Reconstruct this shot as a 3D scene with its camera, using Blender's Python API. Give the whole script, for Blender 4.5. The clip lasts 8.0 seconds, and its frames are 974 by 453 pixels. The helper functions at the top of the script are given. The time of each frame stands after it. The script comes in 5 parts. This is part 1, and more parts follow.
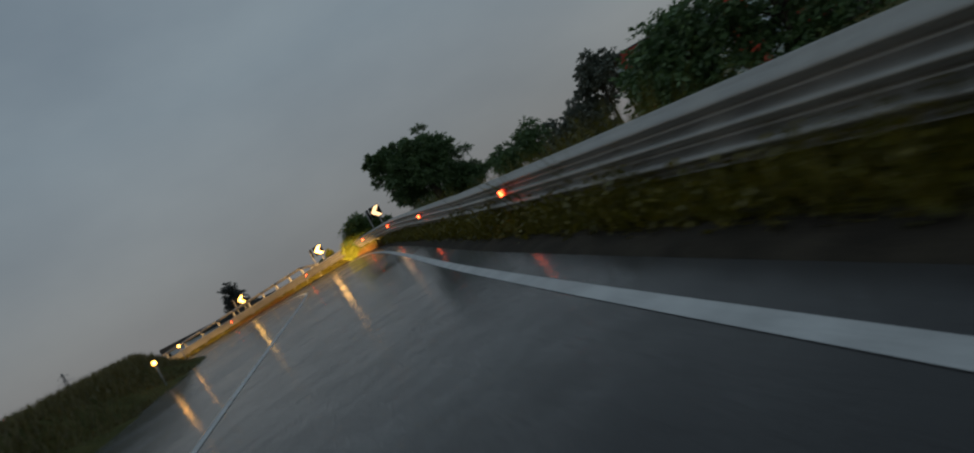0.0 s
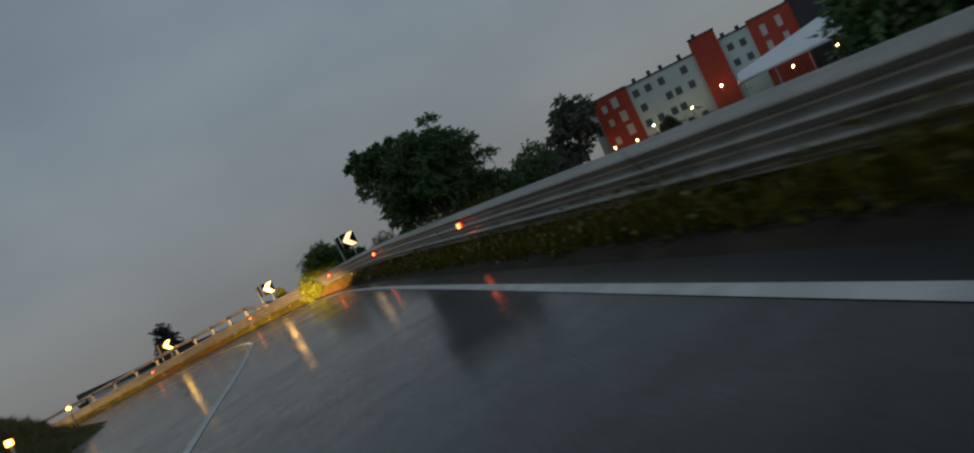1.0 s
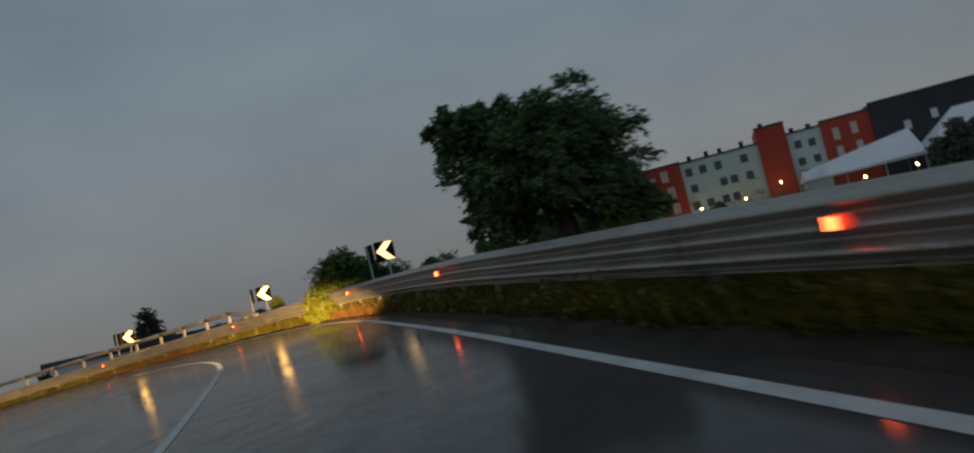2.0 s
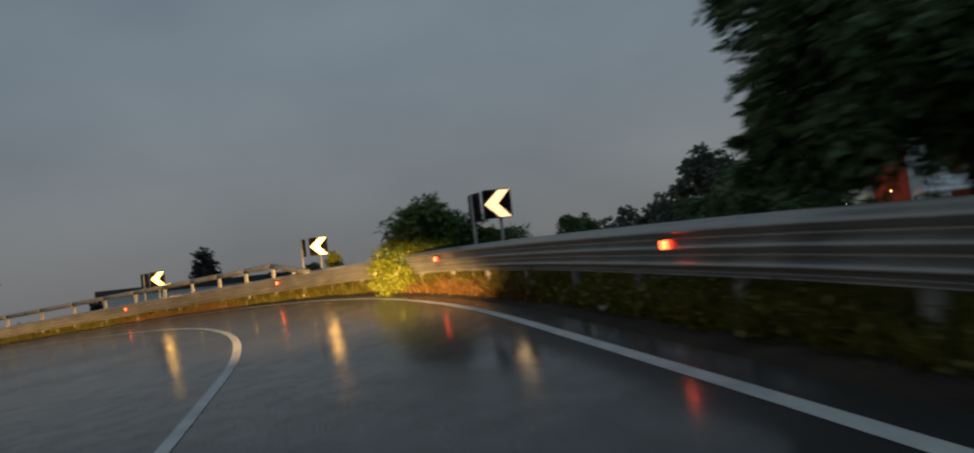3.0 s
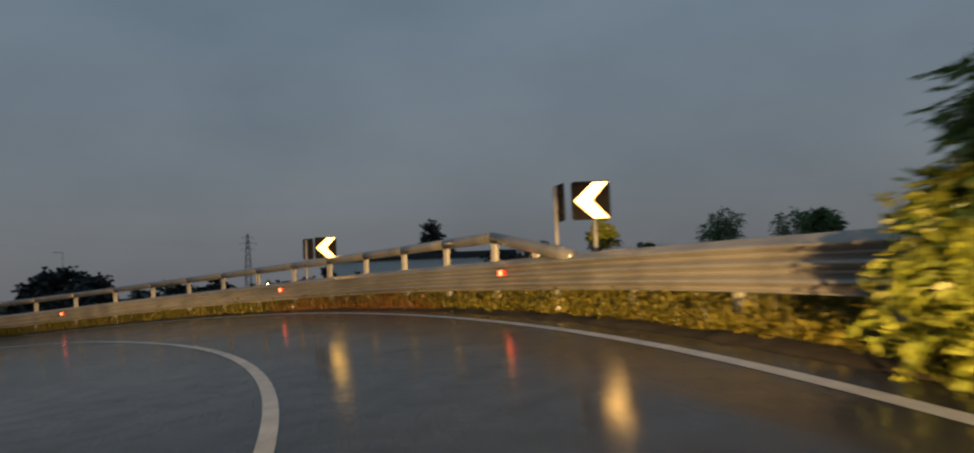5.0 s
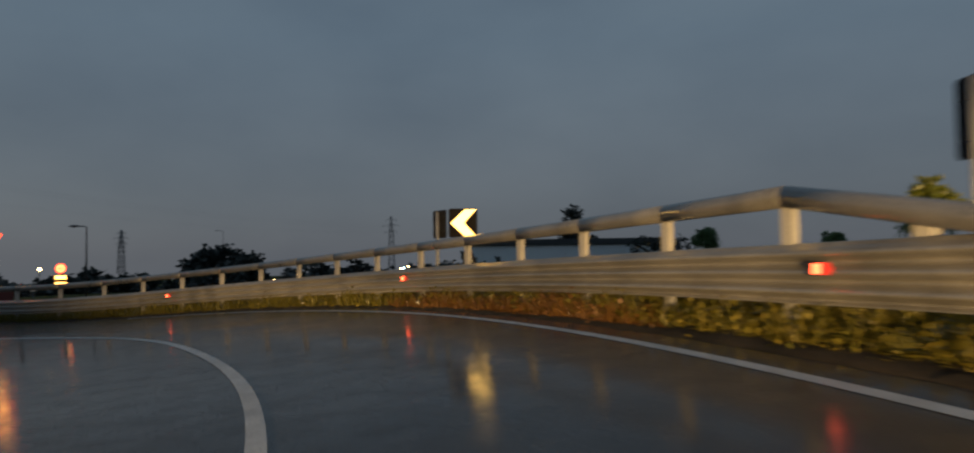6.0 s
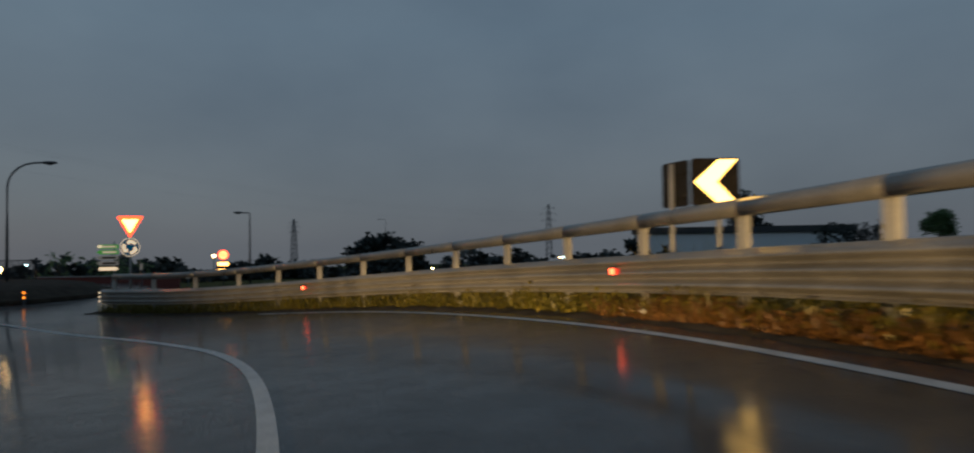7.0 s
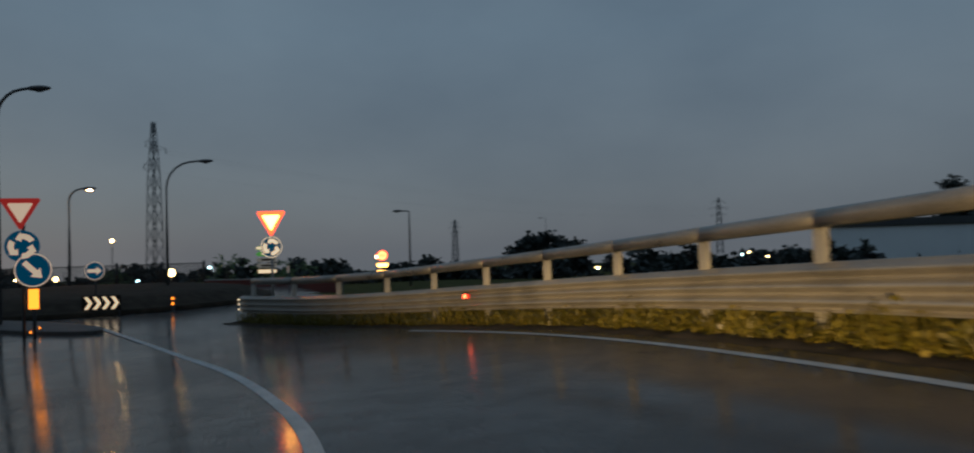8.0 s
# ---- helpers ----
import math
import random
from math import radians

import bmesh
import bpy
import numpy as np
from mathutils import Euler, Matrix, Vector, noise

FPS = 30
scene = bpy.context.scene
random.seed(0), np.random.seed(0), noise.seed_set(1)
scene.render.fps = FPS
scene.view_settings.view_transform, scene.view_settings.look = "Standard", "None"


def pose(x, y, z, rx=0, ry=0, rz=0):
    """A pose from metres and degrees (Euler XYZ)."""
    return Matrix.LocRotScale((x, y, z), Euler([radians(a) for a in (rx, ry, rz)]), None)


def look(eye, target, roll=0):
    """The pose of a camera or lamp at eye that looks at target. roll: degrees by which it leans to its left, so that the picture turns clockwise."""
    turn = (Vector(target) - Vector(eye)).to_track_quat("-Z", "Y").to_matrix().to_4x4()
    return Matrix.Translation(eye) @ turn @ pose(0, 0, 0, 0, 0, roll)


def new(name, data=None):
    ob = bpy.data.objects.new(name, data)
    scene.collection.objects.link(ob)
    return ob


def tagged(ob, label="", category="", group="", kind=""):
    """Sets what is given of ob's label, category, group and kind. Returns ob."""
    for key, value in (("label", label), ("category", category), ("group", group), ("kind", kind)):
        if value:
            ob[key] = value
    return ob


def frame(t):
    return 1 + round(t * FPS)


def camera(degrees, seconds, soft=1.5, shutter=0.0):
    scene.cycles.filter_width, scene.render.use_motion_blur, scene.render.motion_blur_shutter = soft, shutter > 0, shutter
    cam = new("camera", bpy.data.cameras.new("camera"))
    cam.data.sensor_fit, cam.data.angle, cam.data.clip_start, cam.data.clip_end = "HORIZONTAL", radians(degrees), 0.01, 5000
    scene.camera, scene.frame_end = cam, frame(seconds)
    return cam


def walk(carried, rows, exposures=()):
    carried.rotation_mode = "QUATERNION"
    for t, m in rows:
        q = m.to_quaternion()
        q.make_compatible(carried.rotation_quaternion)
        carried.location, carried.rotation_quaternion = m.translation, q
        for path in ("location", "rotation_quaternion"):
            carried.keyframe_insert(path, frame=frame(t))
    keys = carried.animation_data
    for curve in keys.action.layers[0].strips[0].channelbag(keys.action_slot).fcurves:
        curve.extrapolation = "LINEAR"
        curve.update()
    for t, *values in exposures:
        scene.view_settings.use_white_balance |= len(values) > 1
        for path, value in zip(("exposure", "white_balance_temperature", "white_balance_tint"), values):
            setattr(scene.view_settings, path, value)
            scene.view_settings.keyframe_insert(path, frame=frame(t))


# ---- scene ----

# ---------------------------------------------------------------- camera
cam = camera(67.5, 8.0, soft=2.0, shutter=0.45)
PATH = [  # seconds, x, y, z, yaw to the left, pitch, roll
    (0.0, 6.32, -36.92, -0.021, -1.75, -2.21, -27.88),
    (0.5, 5.18, -32.49, 0.068, -4.42, -1.51, -26.67),
    (1.0, 4.21, -28.25, 0.196, -7.13, -0.30, -24.98),
    (1.2, 3.90, -26.57, 0.252, -8.09, 0.75, -23.31),
    (2.3, 2.33, -17.46, 0.606, -6.98, 4.31, -9.84),
    (2.5, 2.09, -16.05, 0.670, -6.24, 3.05, -8.22),
    (3.0, 1.43, -12.18, 0.815, -3.03, 2.77, -6.46),
    (3.5, 0.79, -8.36, 0.885, 1.20, 3.26, -4.95),
    (4.0, 0.00, -4.89, 0.946, 5.54, 3.50, -3.81),
    (4.5, -0.84, -1.56, 1.041, 9.72, 3.19, -3.13),
    (4.7, -1.23, -0.23, 1.071, 11.44, 3.06, -2.79),
    (5.8, -4.00, 6.28, 1.100, 22.98, 2.23, -1.20),
    (6.0, -4.64, 7.31, 1.070, 25.22, 2.08, -0.84),
    (6.5, -6.40, 9.78, 1.005, 31.38, 1.62, -0.61),
    (7.0, -8.36, 11.85, 0.941, 37.38, 1.39, -0.70),
    (7.5, -10.59, 13.76, 0.895, 43.61, 1.55, -1.15),
    (7.8, -11.91, 14.74, 0.852, 47.21, 1.62, -1.32),
    (8.0, -12.80, 15.37, 0.824, 49.72, 1.57, -1.54),
]


def station(x, y, z, yaw, pitch, roll):
    a, b = radians(yaw), radians(pitch)
    ahead = Vector((-math.sin(a) * math.cos(b), math.cos(a) * math.cos(b), math.sin(b)))
    eye = Vector((x, y, z))
    return look(eye, eye + ahead, roll)


walk(cam, [(t, station(*row)) for t, *row in PATH],
     exposures=[(0.0, 0.33, 6250, 5), (1.2, 0.30, 6250, 5), (2.5, 0.15, 6200, 6), (4.5, 0.12, 5950, 5), (6.0, -0.35, 5520, 3), (8.0, -0.22, 5380, 1)])

# ---------------------------------------------------------------- world and light
world = bpy.data.worlds.new("dusk_sky")
scene.world = world
world.use_nodes = True
wn, wl = world.node_tree.nodes, world.node_tree.links
wn.clear()
w_out = wn.new("ShaderNodeOutputWorld")
w_bg = wn.new("ShaderNodeBackground")
w_tc = wn.new("ShaderNodeTexCoord")
w_sep = wn.new("ShaderNodeSeparateXYZ")
w_ramp = wn.new("ShaderNodeValToRGB")
w_map = wn.new("ShaderNodeMapping")
w_noise = wn.new("ShaderNodeTexNoise")
w_cl = wn.new("ShaderNodeValToRGB")
w_mul = wn.new("ShaderNodeMix")
w_sky = wn.new("ShaderNodeTexSky")
w_sky.sky_type = "NISHITA"
w_sky.sun_disc = False
w_sky.sun_elevation, w_sky.sun_rotation = radians(4), radians(250)
w_add = wn.new("ShaderNodeMix")
wl.new(w_tc.outputs["Generated"], w_sep.inputs[0])
wl.new(w_sep.outputs["Z"], w_ramp.inputs[0])
ramp = w_ramp.color_ramp
ramp.elements[0].position, ramp.elements[0].color = 0.0, (0.158, 0.151, 0.153, 1)
ramp.elements[1].position, ramp.elements[1].color = 1.0, (0.150, 0.190, 0.235, 1)
for at, colour in ((0.10, (0.175, 0.178, 0.186, 1)), (0.28, (0.165, 0.190, 0.215, 1))):
    e = ramp.elements.new(at)
    e.color = colour
w_map.inputs["Scale"].default_value = (1.0, 1.0, 2.0)
wl.new(w_tc.outputs["Generated"], w_map.inputs[0])
wl.new(w_map.outputs[0], w_noise.inputs["Vector"])
w_noise.inputs["Scale"].default_value, w_noise.inputs["Detail"].default_value = 2.2, 5.0
w_noise.inputs["Roughness"].default_value = 0.5
wl.new(w_noise.outputs["Fac"], w_cl.inputs[0])
w_cl.color_ramp.elements[0].position, w_cl.color_ramp.elements[0].color = 0.30, (0.80, 0.82, 0.85, 1)
w_cl.color_ramp.elements[1].position, w_cl.color_ramp.elements[1].color = 0.72, (1.12, 1.11, 1.09, 1)
w_mul.data_type, w_mul.blend_type = "RGBA", "MULTIPLY"
w_mul.inputs["Factor"].default_value = 1.0
wl.new(w_ramp.outputs[0], w_mul.inputs["A"])
wl.new(w_cl.outputs[0], w_mul.inputs["B"])
w_add.data_type, w_add.blend_type = "RGBA", "MIX"
w_add.inputs["Factor"].default_value = 0.006
wl.new(w_mul.outputs["Result"], w_add.inputs["A"])
wl.new(w_sky.outputs[0], w_add.inputs["B"])
wl.new(w_add.outputs["Result"], w_bg.inputs["Color"])
w_bg.inputs["Strength"].default_value = 1.0
wl.new(w_bg.outputs[0], w_out.inputs[0])

sun = new("sun", bpy.data.lights.new("sun", "SUN"))
sun.data.energy, sun.data.angle, sun.data.color = 0.05, radians(60), (0.9, 0.95, 1.0)
sun.matrix_world = look((0, 0, 60), (14, 10, 0))

# fixed pair at bumper height, no car built, in place of moving dipped headlamps
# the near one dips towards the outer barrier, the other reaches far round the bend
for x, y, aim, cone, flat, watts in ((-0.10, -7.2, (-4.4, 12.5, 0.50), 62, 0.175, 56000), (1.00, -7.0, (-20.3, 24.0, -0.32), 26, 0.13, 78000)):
    lamp = new("headlamp_stand_in", bpy.data.lights.new("headlamp_stand_in", "SPOT"))
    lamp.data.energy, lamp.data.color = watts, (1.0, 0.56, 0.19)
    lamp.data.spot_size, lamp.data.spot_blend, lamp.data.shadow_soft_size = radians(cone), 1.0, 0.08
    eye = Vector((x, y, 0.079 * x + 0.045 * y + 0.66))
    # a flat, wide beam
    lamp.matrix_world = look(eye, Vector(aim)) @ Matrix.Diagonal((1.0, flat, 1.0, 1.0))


# ---------------------------------------------------------------- materials
def material(name, base, rough=0.6, metal=0.0, second=None, scale=4.0, fine=60.0, bump=0.0, emit=None, power=0.0,
             rough_var=0.0, per_object=0.0, coat=0.0, spec=0.5):
    m = bpy.data.materials.new(name)
    m.use_nodes = True
    n, l = m.node_tree.nodes, m.node_tree.links
    b = n["Principled BSDF"]
    b.inputs["Roughness"].default_value, b.inputs["Metallic"].default_value = rough, metal
    b.inputs["Base Color"].default_value = (*base, 1)
    b.inputs["Coat Weight"].default_value = coat
    b.inputs["Specular IOR Level"].default_value = spec
    tc = n.new("ShaderNodeTexCoord")
    big = n.new("ShaderNodeTexNoise")
    big.inputs["Scale"].default_value, big.inputs["Detail"].default_value = scale, 6.0
    small = n.new("ShaderNodeTexNoise")
    small.inputs["Scale"].default_value, small.inputs["Detail"].default_value = fine, 4.0
    l.new(tc.outputs["Object"], big.inputs["Vector"])
    l.new(tc.outputs["Object"], small.inputs["Vector"])
    if second:
        add = n.new("ShaderNodeMath")
        add.operation = "MULTIPLY_ADD"
        l.new(small.outputs["Fac"], add.inputs[0])
        add.inputs[1].default_value = 0.45
        mul = n.new("ShaderNodeMath")
        mul.operation = "MULTIPLY"
        l.new(big.outputs["Fac"], mul.inputs[0])
        mul.inputs[1].default_value = 0.6
        l.new(mul.outputs[0], add.inputs[2])
        if per_object:
            oi = n.new("ShaderNodeObjectInfo")
            pm = n.new("ShaderNodeMath")
            pm.operation = "MULTIPLY_ADD"
            l.new(oi.outputs["Random"], pm.inputs[0])
            pm.inputs[1].default_value = per_object
            l.new(add.outputs[0], pm.inputs[2])
            add = pm
        r = n.new("ShaderNodeValToRGB")
        r.color_ramp.elements[0].position, r.color_ramp.elements[0].color = 0.36, (*base, 1)
        r.color_ramp.elements[1].position, r.color_ramp.elements[1].color = 0.68, (*second, 1)
        l.new(add.outputs[0], r.inputs[0])
        l.new(r.outputs[0], b.inputs["Base Color"])
    if rough_var:
        rr = n.new("ShaderNodeMapRange")
        l.new(big.outputs["Fac"], rr.inputs["Value"])
        rr.inputs["From Min"].default_value, rr.inputs["From Max"].default_value = 0.3, 0.7
        rr.inputs["To Min"].default_value, rr.inputs["To Max"].default_value = max(rough - rough_var, 0.02), rough + rough_var
        l.new(rr.outputs[0], b.inputs["Roughness"])
    if bump:
        bp = n.new("ShaderNodeBump")
        bp.inputs["Strength"].default_value, bp.inputs["Distance"].default_value = bump, 0.01
        l.new(small.outputs["Fac"], bp.inputs["Height"])
        l.new(bp.outputs[0], b.inputs["Normal"])
    if emit:
        b.inputs["Emission Color"].default_value = (*emit, 1)
        b.inputs["Emission Strength"].default_value = power
    return m


def leaf_material(name, dark, light):
    """Leaves whose green changes from leaf to leaf; thin, so a little light passes through."""
    m = bpy.data.materials.new(name)
    m.use_nodes = True
    n, l = m.node_tree.nodes, m.node_tree.links
    b = n["Principled BSDF"]
    geo = n.new("ShaderNodeNewGeometry")
    r = n.new("ShaderNodeValToRGB")
    r.color_ramp.elements[0].color, r.color_ramp.elements[1].color = (*dark, 1), (*light, 1)
    l.new(geo.outputs["Random Per Island"], r.inputs[0])
    l.new(r.outputs[0], b.inputs["Base Color"])
    b.inputs["Roughness"].default_value = 0.45
    tr = n.new("ShaderNodeBsdfTranslucent")
    l.new(r.outputs[0], tr.inputs["Color"])
    mix = n.new("ShaderNodeMixShader")
    mix.inputs[0].default_value = 0.25
    l.new(b.outputs[0], mix.inputs[1])
    l.new(tr.outputs[0], mix.inputs[2])
    l.new(mix.outputs[0], n["Material Output"].inputs["Surface"])
    return m


def asphalt_material():
    """Worn asphalt under a broken film of rain: dark rough stone, wetter in the wheel tracks and hollows."""
    m = material("wet_asphalt", (0.016, 0.016, 0.017), 0.6, second=(0.046, 0.044, 0.042), scale=0.5, fine=90.0, spec=0.15)
    n, l = m.node_tree.nodes, m.node_tree.links
    b = n["Principled BSDF"]
    tc = n.new("ShaderNodeTexCoord")

    def noise_at(scale, detail):
        t = n.new("ShaderNodeTexNoise")
        t.inputs["Scale"].default_value, t.inputs["Detail"].default_value = scale, detail
        l.new(tc.outputs["Object"], t.inputs["Vector"])
        return t.outputs["Fac"]

    def ranged(value, f0, f1, t0, t1):
        r = n.new("ShaderNodeMapRange")
        l.new(value, r.inputs["Value"])
        for key, v in (("From Min", f0), ("From Max", f1), ("To Min", t0), ("To Max", t1)):
            r.inputs[key].default_value = v
        return r.outputs[0]

    def bumped(value, strength, distance):
        bp = n.new("ShaderNodeBump")
        bp.inputs["Strength"].default_value, bp.inputs["Distance"].default_value = strength, distance
        l.new(value, bp.inputs["Height"])
        return bp.outputs[0]

    def times(u, v):
        k = n.new("ShaderNodeMath")
        k.operation = "MULTIPLY"
        l.new(u, k.inputs[0])
        l.new(v, k.inputs[1])
        return k.outputs[0]

    hollow, patch, stone = noise_at(0.35, 5.0), noise_at(2.6, 6.0), noise_at(45.0, 3.0)
    film = times(ranged(patch, 0.32, 0.66, 0.72, 0.95), ranged(stone, 0.38, 0.60, 0.60, 1.0))
    l.new(film, b.inputs["Coat Weight"])
    b.inputs["Coat IOR"].default_value = 1.33
    l.new(ranged(hollow, 0.35, 0.65, 0.09, 0.19), b.inputs["Coat Roughness"])
    l.new(bumped(noise_at(85.0, 3.0), 0.9, 0.008), b.inputs["Normal"])
    l.new(bumped(noise_at(30.0, 3.0), 0.10, 0.003), b.inputs["Coat Normal"])
    return m


M_ASPHALT = asphalt_material()
M_PAINT = material("worn_road_paint", (0.36, 0.36, 0.35), 0.55, second=(0.62, 0.62, 0.60), scale=2.5, fine=40, bump=0.4)
M_SOIL = material("wet_soil", (0.018, 0.015, 0.011), 0.9, spec=0.12, second=(0.055, 0.045, 0.032), scale=2.0, fine=35, bump=0.8)
M_GRASSLAND = material("rough_grassland", (0.034, 0.040, 0.013), 1.0, spec=0.04, second=(0.098, 0.092, 0.034), scale=0.8, fine=14, bump=1.0)
M_KERB = material("concrete_kerb", (0.22, 0.21, 0.20), 0.6, second=(0.34, 0.33, 0.31), scale=2, fine=50, bump=0.3)
M_DARK_KERB = material("wet_dark_concrete", (0.040, 0.039, 0.037), 0.6, second=(0.085, 0.082, 0.078), scale=2, fine=50, bump=0.4, spec=0.3)
M_STEEL = material("galvanised_steel", (0.19, 0.185, 0.172), 0.40, 0.55, second=(0.37, 0.352, 0.320), scale=1.6, fine=30, bump=0.12, rough_var=0.10, per_object=0.12)
M_WET_STEEL = material("wet_galvanised_steel", (0.17, 0.165, 0.155), 0.34, 0.6, second=(0.32, 0.305, 0.28), scale=1.6, fine=30, bump=0.10, rough_var=0.10, per_object=0.05, coat=0.3)
M_POST = material("galvanised_post", (0.22, 0.22, 0.21), 0.5, 0.35, second=(0.38, 0.37, 0.35), scale=3, fine=40, bump=0.1, per_object=0.1)
# these reflectors emit, in place of the lamplight they would return
M_REFLECT = material("red_reflex_glass_glow", (0.45, 0.02, 0.01), 0.5, spec=0.05, emit=(1.0, 0.10, 0.026), power=10.0)
M_REFLECT_RED = material("red_reflector_plastic_glow", (0.40, 0.016, 0.012), 0.4, emit=(1.0, 0.050, 0.020), power=0.55)
M_REFLECT_BODY = material("reflector_bracket", (0.25, 0.25, 0.25), 0.5, 0.5)
M_BLACK = material("black_sign_face", (0.010, 0.009, 0.009), 0.8, second=(0.022, 0.020, 0.019), scale=6, fine=40, spec=0.05)
M_SIGN_BACK = material("sign_back", (0.016, 0.016, 0.018), 0.8, second=(0.030, 0.030, 0.032), scale=5, fine=30, spec=0.05)
# retroreflective sheets: returned lamplight put in as a glow of their own
M_SHEET = material("retro_glow_white", (0.8, 0.78, 0.7), 0.8, emit=(1.0, 0.42, 0.060), power=12.0, spec=0.05)
# the white copies differ mainly in glow, set sign by sign
M_SHEET_BRIGHT = material("retro_glow_white_bright", (0.8, 0.78, 0.7), 0.8, emit=(1.0, 0.48, 0.105), power=7.5, spec=0.05)
M_SHEET_FAR = material("retro_glow_white_warm", (0.8, 0.77, 0.68), 0.8, emit=(1.0, 0.50, 0.075), power=7.5, spec=0.05)
M_SHEET_NEAR = material("retro_glow_white_weak", (0.8, 0.76, 0.66), 0.8, emit=(1.0, 0.60, 0.28), power=1.6, spec=0.05)
M_SHEET_MID = material("retro_glow_white_mid", (0.8, 0.76, 0.66), 0.8, emit=(1.0, 0.64, 0.33), power=1.1, spec=0.05)
M_SHEET_SIDE = material("retro_glow_white_dim", (0.8, 0.75, 0.62), 0.8, emit=(1.0, 0.60, 0.34), power=0.55, spec=0.05)
M_SHEET_RED = material("retro_glow_red", (0.6, 0.04, 0.03), 0.8, emit=(1.0, 0.055, 0.010), power=5.5, spec=0.05)
M_SHEET_RED_SIDE = material("retro_glow_red_dim", (0.55, 0.03, 0.03), 0.8, emit=(1.0, 0.06, 0.04), power=0.22, spec=0.05)
M_SHEET_BLUE = material("retro_glow_blue", (0.010, 0.080, 0.150), 0.8, emit=(0.02, 0.15, 0.26), power=0.20, spec=0.05)
M_SHEET_GREEN = material("retro_glow_green", (0.10, 0.32, 0.05), 0.8, emit=(0.25, 0.75, 0.10), power=0.25, spec=0.05)
M_SHEET_PALE = material("retro_glow_grey_white", (0.42, 0.40, 0.36), 0.8, emit=(1.0, 0.75, 0.50), power=0.10, spec=0.05)
M_SHEET_YELLOW = material("retro_glow_yellow", (0.8, 0.45, 0.02), 0.8, emit=(1.0, 0.24, 0.012), power=3.0, spec=0.05)
M_SHEET_ORANGE = material("retro_glow_orange", (0.8, 0.4, 0.12), 0.8, emit=(1.0, 0.44, 0.12), power=3.0, spec=0.05)
M_POLE = material("painted_lamp_pole", (0.05, 0.055, 0.06), 0.45, 0.4, second=(0.09, 0.095, 0.10), scale=4, fine=30)
M_LAMP_HEAD = material("lamp_head", (0.06, 0.06, 0.065), 0.5)
M_LAMP_LIT = material("lit_lamp_glass", (1, 0.8, 0.5), 0.3, emit=(1.0, 0.55, 0.18), power=28.0)
M_LAMP_STREET = material("lit_sodium_lamp_glass", (1, 0.7, 0.4), 0.3, emit=(1.0, 0.36, 0.07), power=480.0)
M_LAMP_WHITE = material("lit_white_lamp_glass", (0.9, 1, 1), 0.3, emit=(0.75, 1.0, 0.95), power=14.0)
M_LAMP_OFF = material("dark_lamp_glass", (0.10, 0.10, 0.10), 0.2)
# grey lightened a little: distance haze put into the steel colour
M_PYLON = material("hazed_pylon_steel", (0.10, 0.11, 0.12), 0.7, 0.2, second=(0.16, 0.17, 0.18), scale=2, fine=20)
M_BARK = material("bark", (0.030, 0.024, 0.018), 0.85, second=(0.075, 0.060, 0.045), scale=6, fine=40, bump=0.8)
M_LEAF = leaf_material("dark_green_leaves", (0.070, 0.125, 0.050), (0.150, 0.235, 0.090))
# lime has lamplight put into the leaf colour; mid green is the unlit copy
M_LEAF_LIME = leaf_material("lamplit_lime_leaves", (0.095, 0.122, 0.008), (0.205, 0.215, 0.018))
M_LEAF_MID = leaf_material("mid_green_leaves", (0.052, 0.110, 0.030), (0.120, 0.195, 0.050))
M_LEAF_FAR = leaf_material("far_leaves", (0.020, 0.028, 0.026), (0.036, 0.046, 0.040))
# rain haze over these trees is put into the leaf colour as grey
M_LEAF_GREY = leaf_material("haze_painted_leaves", (0.120, 0.140, 0.108), (0.185, 0.205, 0.160))
M_WEED = leaf_material("roadside_weeds", (0.090, 0.088, 0.007), (0.205, 0.165, 0.018))
M_WEED_DRY = leaf_material("dry_grass", (0.105, 0.050, 0.011), (0.205, 0.102, 0.023))
M_BANK_GRASS = leaf_material("olive_bank_grass", (0.090, 0.078, 0.024), (0.190, 0.160, 0.056))
M_RED_WALL = material("red_render", (0.38, 0.050, 0.030), 0.85, second=(0.47, 0.075, 0.045), scale=0.3, fine=8, bump=0.1)
M_PALE_WALL = material("pale_render", (0.53, 0.67, 0.65), 0.85, second=(0.62, 0.75, 0.73), scale=0.3, fine=8, bump=0.1)
M_DARK_WALL = material("dark_cladding", (0.022, 0.022, 0.030), 0.6, second=(0.040, 0.040, 0.050), scale=0.4, fine=10)
M_GLASS = material("window_glass", (0.07, 0.09, 0.11), 0.12)
M_LIT_WINDOW = material("lit_window", (0.9, 0.7, 0.4), 0.3, emit=(1.0, 0.72, 0.42), power=0.8)
M_PALE_WINDOW = material("pale_shutter", (0.62, 0.55, 0.50), 0.5)
M_CANOPY = material("white_canopy_sheet", (0.70, 0.74, 0.78), 0.5, second=(0.78, 0.80, 0.83), scale=0.4, fine=6)
M_ROOF_DARK = material("dark_roof", (0.03, 0.035, 0.04), 0.6, second=(0.05, 0.055, 0.06), scale=0.3, fine=6)
M_SHED_WALL = material("pale_shed_wall", (0.68, 0.72, 0.76), 0.6, second=(0.76, 0.80, 0.83), scale=0.2, fine=5)
